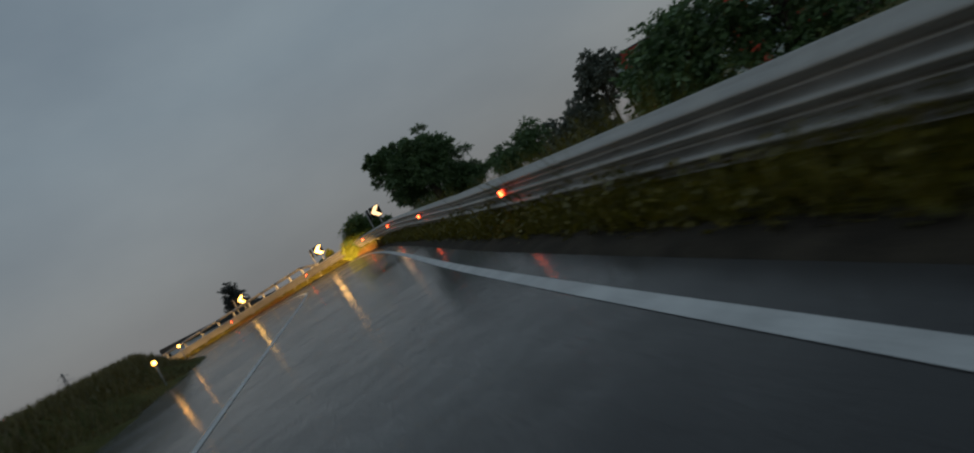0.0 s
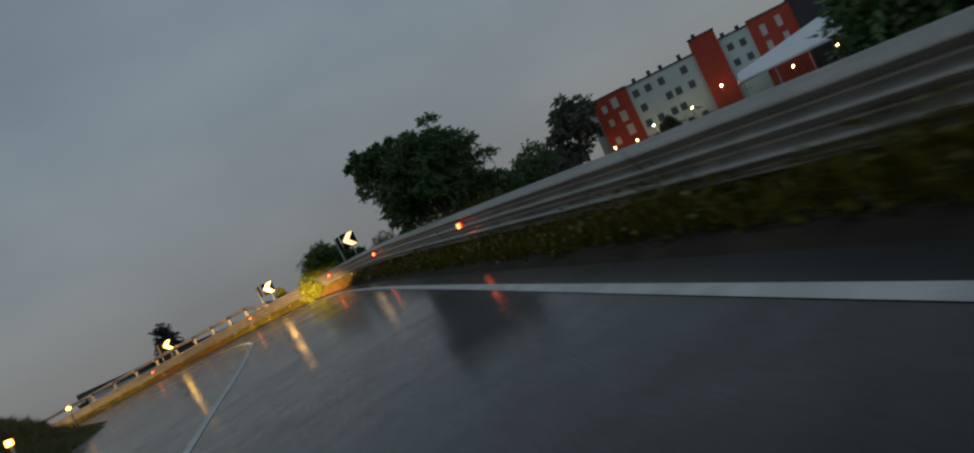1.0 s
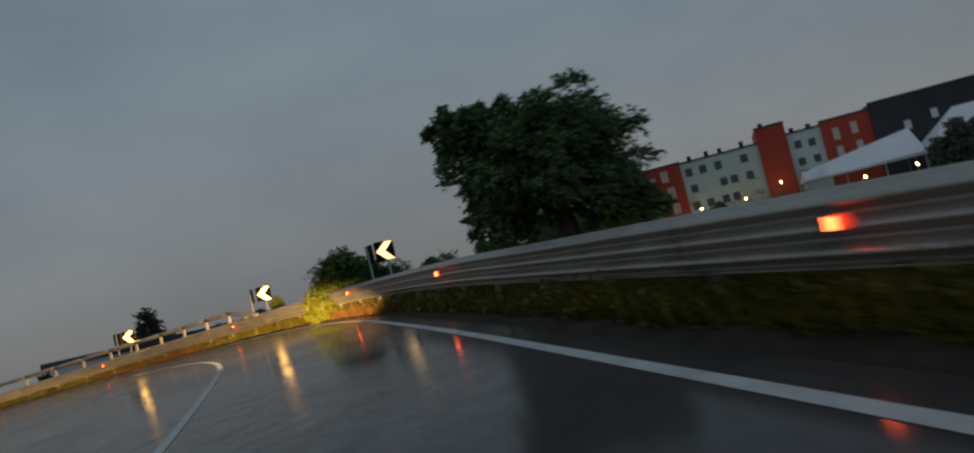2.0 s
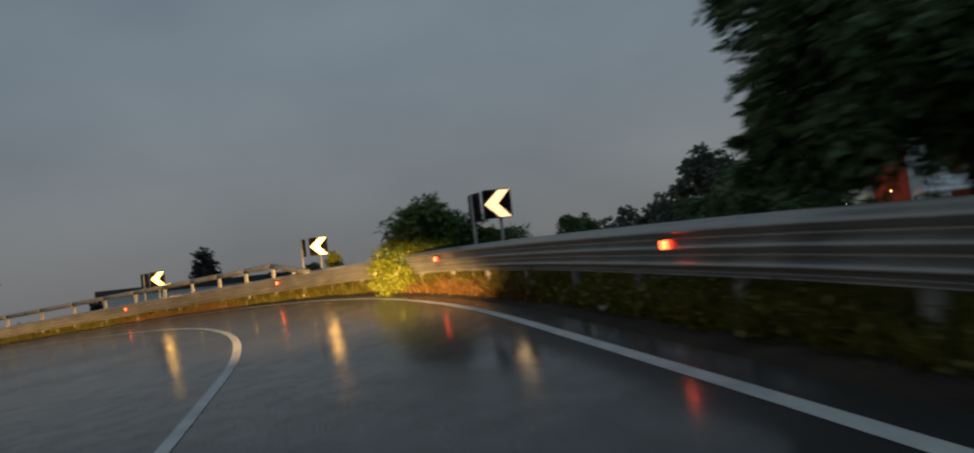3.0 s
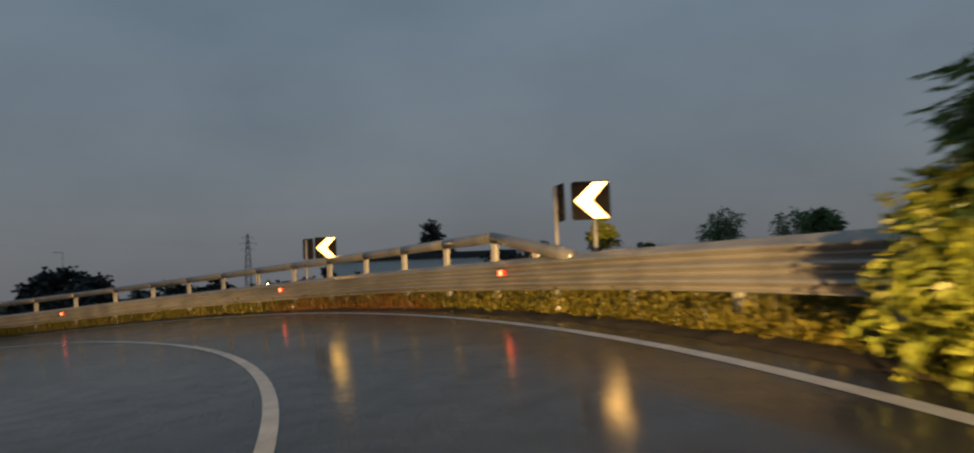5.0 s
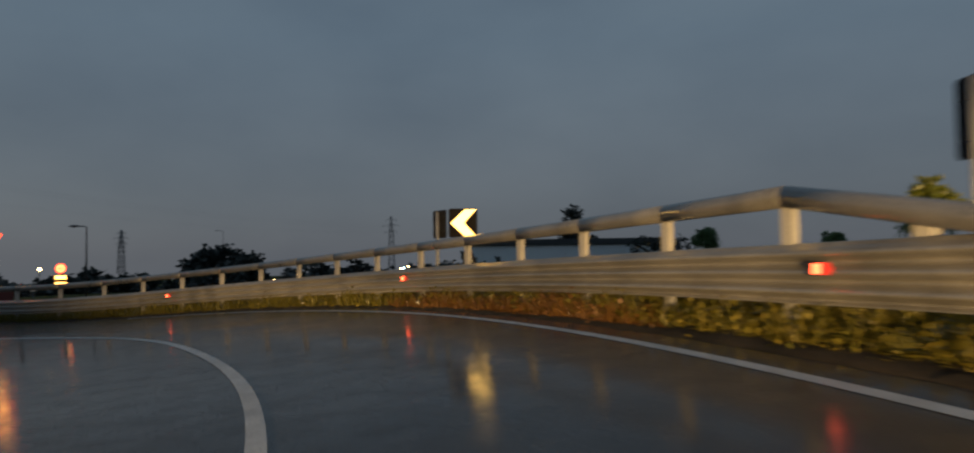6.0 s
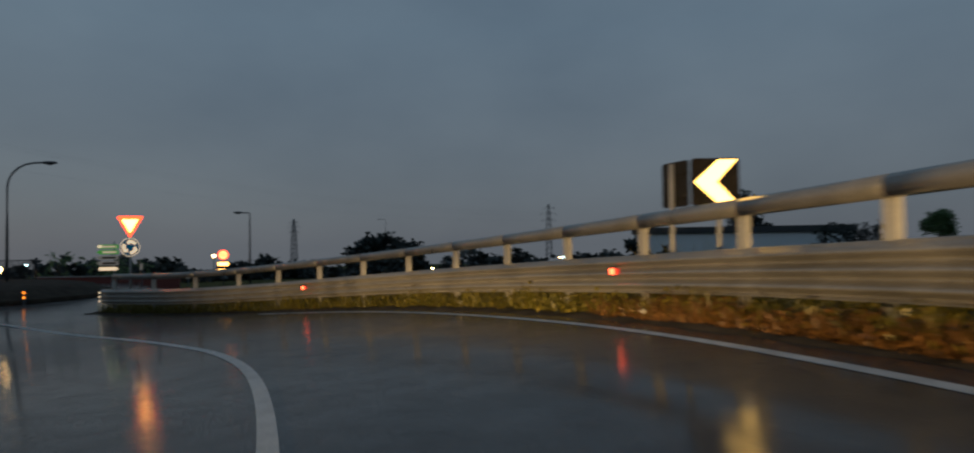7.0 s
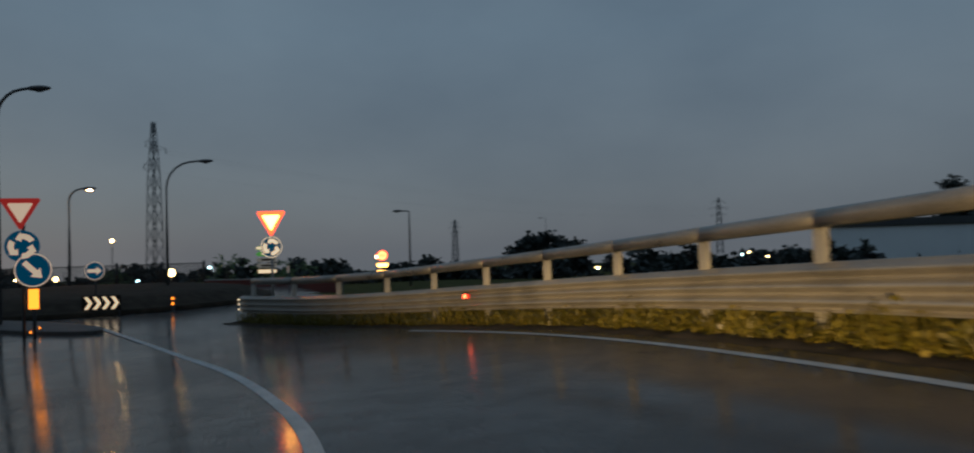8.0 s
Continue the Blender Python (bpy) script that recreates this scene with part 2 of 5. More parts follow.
M_BRICKRED = material("dull_red_wall", (0.10, 0.030, 0.026), 0.8, second=(0.15, 0.045, 0.036), scale=0.6, fine=12)
# paler, creamier copy of M_POST: lamplight put into the handrail posts' colour
M_RAIL_POST = material("lamplit_galvanised_post", (0.30, 0.295, 0.275), 0.55, 0.15, second=(0.46, 0.44, 0.40), scale=3, fine=40, bump=0.1, per_object=0.1)
M_LITTER = material("wet_paper", (0.36, 0.34, 0.30), 0.6, second=(0.52, 0.50, 0.45), scale=12, fine=60)
M_FENCE = material("dark_fence_steel", (0.02, 0.022, 0.024), 0.6, 0.3)


# ---------------------------------------------------------------- mesh helpers
def mesh_of(name, verts, faces, mat, smooth=False):
    me = bpy.data.meshes.new(name)
    me.from_pydata([tuple(v) for v in verts], [], faces)
    me.materials.append(mat)
    if smooth:
        me.polygons.foreach_set("use_smooth", [True] * len(me.polygons))
    me.update()
    return me


def part(name, data, mat, parent, label=""):
    """Links a bmesh or a mesh as one mesh object under a thing or under a part."""
    if isinstance(data, bmesh.types.BMesh):
        me = bpy.data.meshes.new(name)
        data.to_mesh(me)
        data.free()
        me.materials.append(mat)
    else:
        me = data
    ob = new(name, me)
    if parent:
        ob.parent = parent
    return tagged(ob, label)


def thing(name, label, category, at=None, group="", kind=""):
    ob = new(name)
    ob.empty_display_size = 0.2
    ob.matrix_world = at if at is not None else Matrix()
    return tagged(ob, label, category, group, kind)


def box(bm, size, m=None, bevel=0.0):
    r = bmesh.ops.create_cube(bm, size=1.0, matrix=(m or Matrix()) @ Matrix.Diagonal((*size, 1)))
    if bevel:
        vs = set(r["verts"])
        bmesh.ops.bevel(bm, geom=[e for e in bm.edges if e.verts[0] in vs and e.verts[1] in vs], offset=bevel, segments=2, affect="EDGES")
    return bm


def boxed(size, m=None, bevel=0.0):
    return box(bmesh.new(), size, m, bevel)


def tube(points, radii, sides=8):
    """A tapered tube through points."""
    bm = bmesh.new()
    rings = []
    pts = [Vector(p) for p in points]
    for i, p in enumerate(pts):
        d = (pts[min(i + 1, len(pts) - 1)] - pts[max(i - 1, 0)]).normalized()
        q = d.to_track_quat("Z", "Y")
        r = radii[i] if isinstance(radii, (list, tuple)) else radii
        rings.append([bm.verts.new(p + q @ Vector((r * math.cos(a), r * math.sin(a), 0)))
                      for a in (2 * math.pi * k / sides for k in range(sides))])
    for a, b in zip(rings, rings[1:]):
        for k in range(sides):
            f = bm.faces.new((a[k], a[(k + 1) % sides], b[(k + 1) % sides], b[k]))
            f.smooth = True
    bm.faces.new(rings[0][::-1])
    bm.faces.new(rings[-1])
    return bm


def prism(outline, thick, m=None):
    """A flat plate from an outline in x and z, its face towards -y."""
    bm = bmesh.new()
    front = [bm.verts.new((x, -thick / 2, z)) for x, z in outline]
    back = [bm.verts.new((x, thick / 2, z)) for x, z in outline]
    bm.faces.new(front)
    bm.faces.new(back[::-1])
    for k in range(len(outline)):
        j = (k + 1) % len(outline)
        bm.faces.new((front[j], front[k], back[k], back[j]))
    bmesh.ops.recalc_face_normals(bm, faces=bm.faces[:])
    if m:
        bm.transform(m)
    return bm


def disc(r, n=28, cx=0.0, cz=0.0):
    return [(cx + r * math.cos(2 * math.pi * k / n), cz + r * math.sin(2 * math.pi * k / n)) for k in range(n)]


# ---------------------------------------------------------------- the lie of the land
GX, GY, LOW = 0.0792, 0.0451, -1.35


def road_z(x, y):
    """The banked ramp falls to the left and levels out at the roundabout."""
    p = GX * x + GY * y
    k = 0.15
    soft = LOW + k * np.log1p(np.exp(np.clip((p - LOW) / k, -40, 40)))
    w = np.clip((-x - 6.0) / 12.0, 0, 1)
    return p * (1 - w) + soft * w


EDGE_KNOTS = [(17.0, -95.0), (12.0, -62.0), (8.2, -40.0), (6.2, -28.0), (4.5, -16.6), (2.95, -7.1), (1.2, 1.1), (-1.65, 8.1), (-5.9, 14.0),
              (-11.2, 18.9), (-16.7, 22.05), (-22.0, 23.8), (-28.0, 24.35), (-31.5, 23.95), (-35.4, 23.2)]


def spline(knots, step=0.5):
    pts = [Vector((*k, 0)) for k in knots]
    pts = [2 * pts[0] - pts[1]] + pts + [2 * pts[-1] - pts[-2]]
    dense = []
    for i in range(1, len(pts) - 2):
        a, b, c, d = pts[i - 1:i + 3]
        for j in range(40):
            t = j / 40
            dense.append(0.5 * ((2 * b) + (c - a) * t + (2 * a - 5 * b + 4 * c - d) * t * t + (3 * b - a - 3 * c + d) * t ** 3))
    dense.append(pts[-2])
    xy = np.array([(p.x, p.y) for p in dense])
    s = np.r_[0, np.cumsum(np.hypot(*np.diff(xy, axis=0).T))]
    n = int(s[-1] / step)
    t = np.linspace(0, s[-1], n + 1)
    return t, np.stack([np.interp(t, s, xy[:, 0]), np.interp(t, s, xy[:, 1])], 1)


S, EDGE = spline(EDGE_KNOTS)
TANGENT = np.gradient(EDGE, axis=0)
for _ in range(6):
    TANGENT[1:-1] = (TANGENT[:-2] + 2 * TANGENT[1:-1] + TANGENT[2:]) / 4
TANGENT /= np.linalg.norm(TANGENT, axis=1)[:, None]
RIGHT = np.stack([TANGENT[:, 1], -TANGENT[:, 0]], 1)
LENGTH = float(S[-1])


def along(s, off=0.0, up=0.0):
    """A place s metres along the outer edge line, off metres outwards of it, up metres over the road."""
    i = lambda c: np.interp(s, S, c)
    x, y = i(EDGE[:, 0]) + off * i(RIGHT[:, 0]), i(EDGE[:, 1]) + off * i(RIGHT[:, 1])
    return Vector((float(x), float(y), float(road_z(x, y)) + up))


def heading(s):
    return math.atan2(-float(np.interp(s, S, TANGENT[:, 0])), float(np.interp(s, S, TANGENT[:, 1])))


def nearest_s(x, y):
    return float(S[np.argmin((EDGE[:, 0] - x) ** 2 + (EDGE[:, 1] - y) ** 2)])


def offset_of(x, y):
    """Signed distance outwards of the edge line, for arrays."""
    x, y = np.ravel(x), np.ravel(y)
    out = np.empty(len(x))
    for k in range(0, len(x), 2000):
        d = (x[k:k + 2000, None] - EDGE[None, :, 0]) ** 2 + (y[k:k + 2000, None] - EDGE[None, :, 1]) ** 2
        i = d.argmin(1)
        out[k:k + 2000] = ((x[k:k + 2000] - EDGE[i, 0]) * RIGHT[i, 0] + (y[k:k + 2000] - EDGE[i, 1]) * RIGHT[i, 1])
        far = np.sqrt(d.min(1))
        out[k:k + 2000] = np.sign(out[k:k + 2000]) * far
    return out


def strip(name, s0, s1, cols, mat, ds=0.5, uneven=0.0, seed=0):
    """A sheet along the ramp; cols: pairs of offset and height over the road."""
    rng = np.random.default_rng(seed)
    n = max(2, int((s1 - s0) / ds) + 1)
    verts, faces = [], []
    for s in np.linspace(s0, s1, n):
        for k, (o, h) in enumerate(cols):
            v = along(s, o, h)
            if uneven and 0 < k < len(cols) - 1:
                v.z += uneven * (rng.random() - 0.5)
            verts.append(v)
    c = len(cols)
    for i in range(n - 1):
        for k in range(c - 1):
            faces.append((i * c + k, i * c + k + 1, (i + 1) * c + k + 1, (i + 1) * c + k))
    return mesh_of(name, verts, faces, mat, True)


# ---------------------------------------------------------------- ground, road, markings
ISLAND = Vector((-51.8, 22.4, 0))
ISLAND_R = 9.4


def ground_z(x, y):
    """Height of the open ground, for arrays."""
    x, y = np.asarray(x, float), np.asarray(y, float)
    off = offset_of(x, y)
    z = road_z(x, y) - 0.14
    # the outer slope below the barrier
    out = np.clip((off - 1.9) / 9.0, 0, 1)
    z = z * (1 - out) - 2.6 * out
    # the grassy bank inside the bend
    u = np.clip((-off - 9.3) / 3.0, 0, 1)
    v = np.clip((3.3 - y) / 1.5, 0, 1)
    z = z + 2.0 * u * u * (3 - 2 * u) * v * v * (3 - 2 * v) * np.clip((y + 85) / 20, 0, 1)
    # level country round about
    r = np.hypot(x + 20, y - 10)
    far = np.clip((r - 62) / 70, 0, 1)
    plain = -2.6 - 0.028 * np.maximum(0, -0.914 * x + 0.407 * y - 40)
    return z * (1 - far) + plain * far, off


def terrain():
    def axis(lo, hi, step):
        near = list(np.arange(lo, hi + 0.01, step))
        d, p, q = step, near[0], near[-1]
        left, right = [], []
        while d < 900:
            d *= 1.35
            p, q = p - d, q + d
            left.append(p)
            right.append(q)
        return np.array(left[::-1] + near + right)
    xs, ys = axis(-90, 40, 1.4), axis(-60, 60, 1.4)
    gx, gy = np.meshgrid(xs, ys, indexing="ij")
    x, y = gx.ravel(), gy.ravel()
    z, off = ground_z(x, y)
    rng = np.random.default_rng(3)
    z += np.where((off > 2.5) | (off < -12.5), 1, 0) * (rng.random(len(z)) - 0.5) * 0.16
    n, m = len(xs), len(ys)
    faces = [(i * m + j, (i + 1) * m + j, (i + 1) * m + j + 1, i * m + j + 1) for i in range(n - 1) for j in range(m - 1)]
    me = mesh_of("ground", np.stack([x, y, z], 1), faces, M_GRASSLAND, True)
    return tagged(new("ground", me), "dark rough grassland falling away from the banked ramp", "ground", kind="structure")


terrain()

ramp_cols = [(0.42, 0.0)] + [(o, 0.0) for o in np.linspace(0.0, -10.8, 19)]
tagged(new("road", strip("road", 0.0, LENGTH - 3.0, ramp_cols, M_ASPHALT)), "wet dark asphalt of a banked left-hand ramp", "road", kind="structure")


def roundabout_sheet():
    verts, faces = [], []
    xs, ys = np.linspace(-120, -26, 95), np.linspace(-25, 70, 95)
    for x in xs:
        for y in ys:
            verts.append((x, y, float(road_z(x, y)) - 0.012))
    off = offset_of(*np.array(verts)[:, :2].T)
    m = len(ys)
    for i in range(len(xs) - 1):
        for j in range(m - 1):
            q = (i * m + j, (i + 1) * m + j, (i + 1) * m + j + 1, i * m + j + 1)
            cx, cy = np.mean([verts[k][0] for k in q]), np.mean([verts[k][1] for k in q])
            ring = math.hypot(cx - ISLAND.x, cy - ISLAND.y) < 19.5 and cy < 32.5 + 0.35 * (-46 - cx)
            o = np.mean([off[k] for k in q])
            approach = cx > -44 and cy > 0 and -(10.6 + 0.5 * max(0.0, -26 - cx)) < o < 1.0
            exits = abs(cy - 22 - 0.55 * (cx + 52)) < 6.5 and cx < -52 or abs(cx + 56) < 5.5 and cy < 24
            if ring or approach or exits:
                faces.append(q)
    return mesh_of("roundabout_road", verts, faces, M_ASPHALT, True)


tagged(new("roundabout_road", roundabout_sheet()), "wet dark asphalt ring of a roundabout", "road", kind="structure")


def lane_line_mesh():
    """The line between the lanes; the lane narrows in the bend and widens towards the roundabout."""
    at = [nearest_s(*p) for p in ((4.5, -16.6), (2.5, -4.4), (0.6, 3.0), (-3.6, 11.4), (-8.0, 16.0))]
    lane = (3.90, 3.69, 3.55, 3.53, 3.73)
    knots = [tuple(along(v, -float(np.interp(v, at, lane)))[:2]) for v in np.arange(0.0, 113.0, 4.0)]
    knots += [(-11.2, 13.87), (-14.8, 16.35), (-17.8, 17.85), (-20.9, 18.82), (-24.2, 19.58), (-27.8, 20.12), (-32.0, 20.5), (-38.4, 20.75)]
    _, line = spline(knots, 0.4)
    ahead = np.gradient(line, axis=0)
    ahead /= np.linalg.norm(ahead, axis=1)[:, None]
    verts, faces = [], []
    for (x, y), (u, v) in zip(line, ahead):
        for side in (0.068, -0.068):
            px, py = x - side * v, y + side * u
            verts.append((px, py, float(road_z(px, py)) + 0.006))
    for i in range(len(verts) // 2 - 1):
        faces.append((2 * i, 2 * i + 1, 2 * i + 3, 2 * i + 2))
    return mesh_of("lane_line", verts, faces, M_PAINT)


s_end = nearest_s(-26.0, 24.5)
tagged(new("edge_line", strip("edge_line", 0.0, s_end, [(-0.068, 0.005), (0.068, 0.005)], M_PAINT)), "white painted edge line on wet asphalt", "road marking", kind="structure")
tagged(new("lane_line", lane_line_mesh()), "white painted lane line on wet asphalt", "road marking", kind="structure")
tagged(new("verge", strip("verge", 0.0, LENGTH - 0.2, [(0.38, -0.05), (0.46, 0.018), (0.7, 0.03), (1.0, 0.05), (1.4, 0.04), (1.9, -0.02), (2.4, -0.35)], M_SOIL, 0.35, 0.05, 5)),
       "dark wet soil verge beside the ramp", "verge", kind="structure")

# ---------------------------------------------------------------- the barrier


RAIL_S = [nearest_s(*p) for p in ((6.2, -28.0), (5.3, -22.0), (3.6, -11.0), (2.95, -7.0), (0.3, 4.0), (-5.3, 13.2), (-13.0, 20.3))]


def rail_off(s):
    """How far outwards of the edge line the barrier stands."""
    return float(np.interp(s, RAIL_S, [1.2, 1.2, 1.08, 1.02, 0.98, 0.86, 0.90]))


def rail_dz(s):
    """The barrier keeps its own level where the carriageway begins to bank."""
    return float(np.interp(s, RAIL_S, [-0.18, -0.17, -0.03, 0.03, 0.02, -0.055, -0.085]))


BEAM_LOW, BEAM_HIGH = 0.435, 0.91


def wave_profile(n=31):
    """Three waves over a small turned-out lower lip."""
    pts = [(0.045, BEAM_LOW - 0.030), (0.040, BEAM_LOW - 0.022), (0.012, BEAM_LOW - 0.004)]
    for k in range(n):
        u = k / (n - 1)
        d = 0.105 * (0.5 - 0.5 * math.cos(2 * math.pi * 3 * u)) ** 0.9
        pts.append((d, BEAM_LOW + (BEAM_HIGH - BEAM_LOW) * u))
    return pts + [(-0.02, BEAM_HIGH + 0.006)]


def beam_panel(s0, s1, proud):
    prof = wave_profile()
    n = 5
    verts, faces = [], []
    for s in np.linspace(s0, s1 + 0.25, n):
        for d, z in prof:
            verts.append(along(s, rail_off(s) - d - proud, z + rail_dz(s)))
        for d, z in prof:
            verts.append(along(s, rail_off(s) - d - proud + 0.004, z + rail_dz(s)))
    c, row = len(prof), 2 * len(prof)
    for i in range(n - 1):
        a, b = i * row, (i + 1) * row
        for k in range(c - 1):
            faces.append((a + k, b + k, b + k + 1, a + k + 1))
            faces.append((a + c + k + 1, b + c + k + 1, b + c + k, a + c + k))
        faces.append((a + c - 1, b + c - 1, b + 2 * c - 1, a + 2 * c - 1))
        faces.append((a, a + c, b + c, b))
    return mesh_of("rail_panel", verts, faces, M_STEEL, True)


barrier = thing("guardrail", "weathered galvanised triple-wave steel guardrail along the bend", "guardrail")
BAR0, BAR1 = nearest_s(10.5, -54), LENGTH - 0.6
pn = int((BAR1 - BAR0) / 4.0)
pl = (BAR1 - 0.2 - BAR0) / pn
for k in range(pn):
    part("rail_panel", beam_panel(BAR0 + pl * k, BAR0 + pl * (k + 1), 0.005 * (k % 2)), None, barrier)


def c_post(height, width=0.12, depth=0.07):
    bm = bmesh.new()
    box(bm, (width, 0.008, height), Matrix.Translation((0, 0, height / 2)))
    box(bm, (0.008, depth, height), Matrix.Translation((-width / 2 + 0.004, depth / 2, height / 2)))
    box(bm, (0.008, depth, height), Matrix.Translation((width / 2 - 0.004, depth / 2, height / 2)))
    return bm


def post_pose(s, off, up):
    p = along(s, off, up)
    return Matrix.Translation(p) @ Matrix.Rotation(heading(s) - math.pi / 2, 4, "Z")


post_mesh = None
k = 0
s = 2.0 * math.ceil(BAR0 / 2.0)
while s < BAR1:
    if post_mesh is None:
        post_mesh = bpy.data.meshes.new("post")
        bm = c_post(1.35)
        bm.to_mesh(post_mesh)
        bm.free()
        post_mesh.materials.append(M_POST)
    ob = part("post", post_mesh, None, barrier)
    ob.matrix_world = post_pose(s, rail_off(s) + 0.10, rail_dz(s) - 0.5)
    blk = part("spacer", boxed((0.10, 0.09, 0.30), Matrix.Translation((0, -0.055, 1.17)), 0.01), M_POST, ob)
    s += 2.0



def end_piece():
    """The beam bends back in a half circle at the roundabout."""
    prof = wave_profile()
    h = heading(BAR1)
    t, r = Vector((-math.sin(h), math.cos(h), 0)), Vector((math.cos(h), math.sin(h), 0))
    c = along(BAR1, rail_off(BAR1) + 0.26, 0.0)
    verts, faces = [], []
    n = 13
    for i in range(n):
        a = math.pi * i / (n - 1)
        for d, z in prof:
            verts.append(c + (-r * math.cos(a) + t * math.sin(a)) * (0.26 + d) + Vector((0, 0, z + rail_dz(BAR1))))
    k = len(prof)
    for i in range(n - 1):
        for j in range(k - 1):
            faces.append((i * k + j, (i + 1) * k + j, (i + 1) * k + j + 1, i * k + j + 1))
    return mesh_of("end_terminal", verts, faces, M_STEEL, True)


part("end_terminal", end_piece(), None, barrier, "rounded grey barrier end")
for dz in (0.42, 0.58, 0.72):
    part("end_reflector", boxed((0.05, 0.05, 0.06), Matrix.Translation(along(BAR1 + 0.1, rail_off(BAR1) - 0.09, dz)), 0.006), M_SHEET_MID, barrier, "small white end reflector")

# handrail over the beam
HAND_TOP = 1.38
S_HAND = nearest_s(-5.7, 13.9)


def handrail_piece(s0, s1, up0, up1):
    verts, faces = [], []
    prof = [(0.0, -0.20), (-0.05, -0.185), (-0.075, -0.14), (-0.08, -0.08), (-0.065, -0.03), (-0.02, 0.0), (0.03, -0.01), (0.05, -0.06), (0.05, -0.18)]
    n = 4
    for i, s in enumerate(np.linspace(s0, s1, n)):
        up = up0 + (up1 - up0) * i / (n - 1)
        for d, z in prof:
            verts.append(along(s, rail_off(s) + d, up + z))
    c = len(prof)
    for i in range(n - 1):
        for k in range(c):
            j = (k + 1) % c
            faces.append((i * c + k, i * c + j, (i + 1) * c + j, (i + 1) * c + k))
    faces += [tuple(range(c))[::-1], tuple(range((n - 1) * c, n * c))]
    return mesh_of("handrail", verts, faces, M_WET_STEEL, True)


handrail = thing("handrail", "galvanised steel handrail on short posts above the guardrail", "handrail")
part("sloping_end", handrail_piece(S_HAND - 2.6, S_HAND, 0.94, HAND_TOP), None, handrail)
s = S_HAND
while s + 2.0 < BAR1:
    part("rail", handrail_piece(s, s + 1.995, HAND_TOP, HAND_TOP), None, handrail)
    s += 2.0
hand_post = bpy.data.meshes.new("handrail_post")
bm = boxed((0.165, 0.07, 0.48), Matrix.Translation((0, 0, 0.24)), 0.008)
bm.to_mesh(hand_post)
bm.free()
hand_post.materials.append(M_RAIL_POST)
s = S_HAND
while s < BAR1:
    ob = part("handrail_post", hand_post, None, handrail)
    ob.matrix_world = post_pose(s, rail_off(s) + 0.03, 0.74)
    s += 2.0
short = part("short_post", boxed((0.165, 0.07, 0.32)), M_RAIL_POST, handrail)
short.matrix_world = post_pose(S_HAND - 1.35, 0.92 + 0.03, 0.90)


def reflector(s):
    ob = thing("reflector", "small red reflector on the guardrail face", "reflector", post_pose(s, rail_off(s) - 0.085, 0.71 + rail_dz(s)), "reflectors along the guardrail")
    part("bracket", boxed((0.06, 0.09, 0.10), Matrix.Translation((0, 0, 0)), 0.006), M_REFLECT_BODY, ob)
    turn = Matrix.Translation((0.035, -0.07, 0)) @ Matrix.Rotation(radians(68), 4, "Z")
    lens = part("lens", prism([(-0.032, -0.042), (0.032, -0.042), (0.035, 0.0), (0.032, 0.042), (-0.032, 0.042)], 0.010), M_REFLECT, ob, "red reflex lens with a glow of its own")
    lens.matrix_local = turn
    part("housing", prism([(-0.02, -0.050), (0.10, -0.050), (0.135, 0.0), (0.10, 0.050), (-0.02, 0.050)], 0.03, Matrix.Translation((0.02, -0.03, 0))), M_REFLECT_RED, ob, "red plastic reflector housing with a faint glow of its own")
    # added plate that keeps the lens glow off the rail
    back = part("glow_shield", prism([(-0.052, -0.054), (0.052, -0.054), (0.052, 0.054), (-0.052, 0.054)], 0.008), M_BLACK, ob)
    back.matrix_local = turn @ Matrix.Translation((0, 0.012, 0))
    return ob


for x, y in ((8.9, -37.0), (7.0, -26.4), (5.35, -15.8), (3.6, -5.3), (1.1, 4.3), (-4.7, 13.7), (-13.4, 21.2), (-24.8, 25.0)):
    reflector(nearest_s(x, y))


# ---------------------------------------------------------------- signs
def sign_pose(x, y, z, yaw):
    return Matrix.Translation((x, y, z)) @ Matrix.Rotation(radians(yaw), 4, "Z")


CHEVRON = [(-0.27, 0.0), (0.04, 0.29), (0.285, 0.29), (0.02, 0.0), (0.285, -0.29), (0.04, -0.29)]


def square(h):
    c = 0.03
    return [(-h + c, -h), (h - c, -h), (h, -h + c), (h, h - c), (h - c, h), (-h + c, h), (-h, h - c), (-h, -h + c)]


def chevron_sign(x, y, z, yaw, sheet):
    g = float(road_z(x, y))
    ob = thing("chevron_sign", "black square bend sign with a white chevron on a grey post", "road sign", sign_pose(x, y, z, yaw), "chevron signs round the bend")
    part("panel", prism(square(0.31), 0.02), M_BLACK, ob)
    part("chevron", prism(CHEVRON, 0.006, Matrix.Translation((0, -0.016, 0))), sheet, ob, "white retroreflective chevron with a glow of its own")
    part("post", tube([(0.06, 0.06, g - z - 0.6), (0.06, 0.06, 0.27)], 0.035, 10), M_POST, ob)
    part("bracket", boxed((0.5, 0.03, 0.05), Matrix.Translation((0, 0.025, 0.15))), M_POST, ob)
    part("bracket", boxed((0.5, 0.03, 0.05), Matrix.Translation((0, 0.025, -0.15))), M_POST, ob)


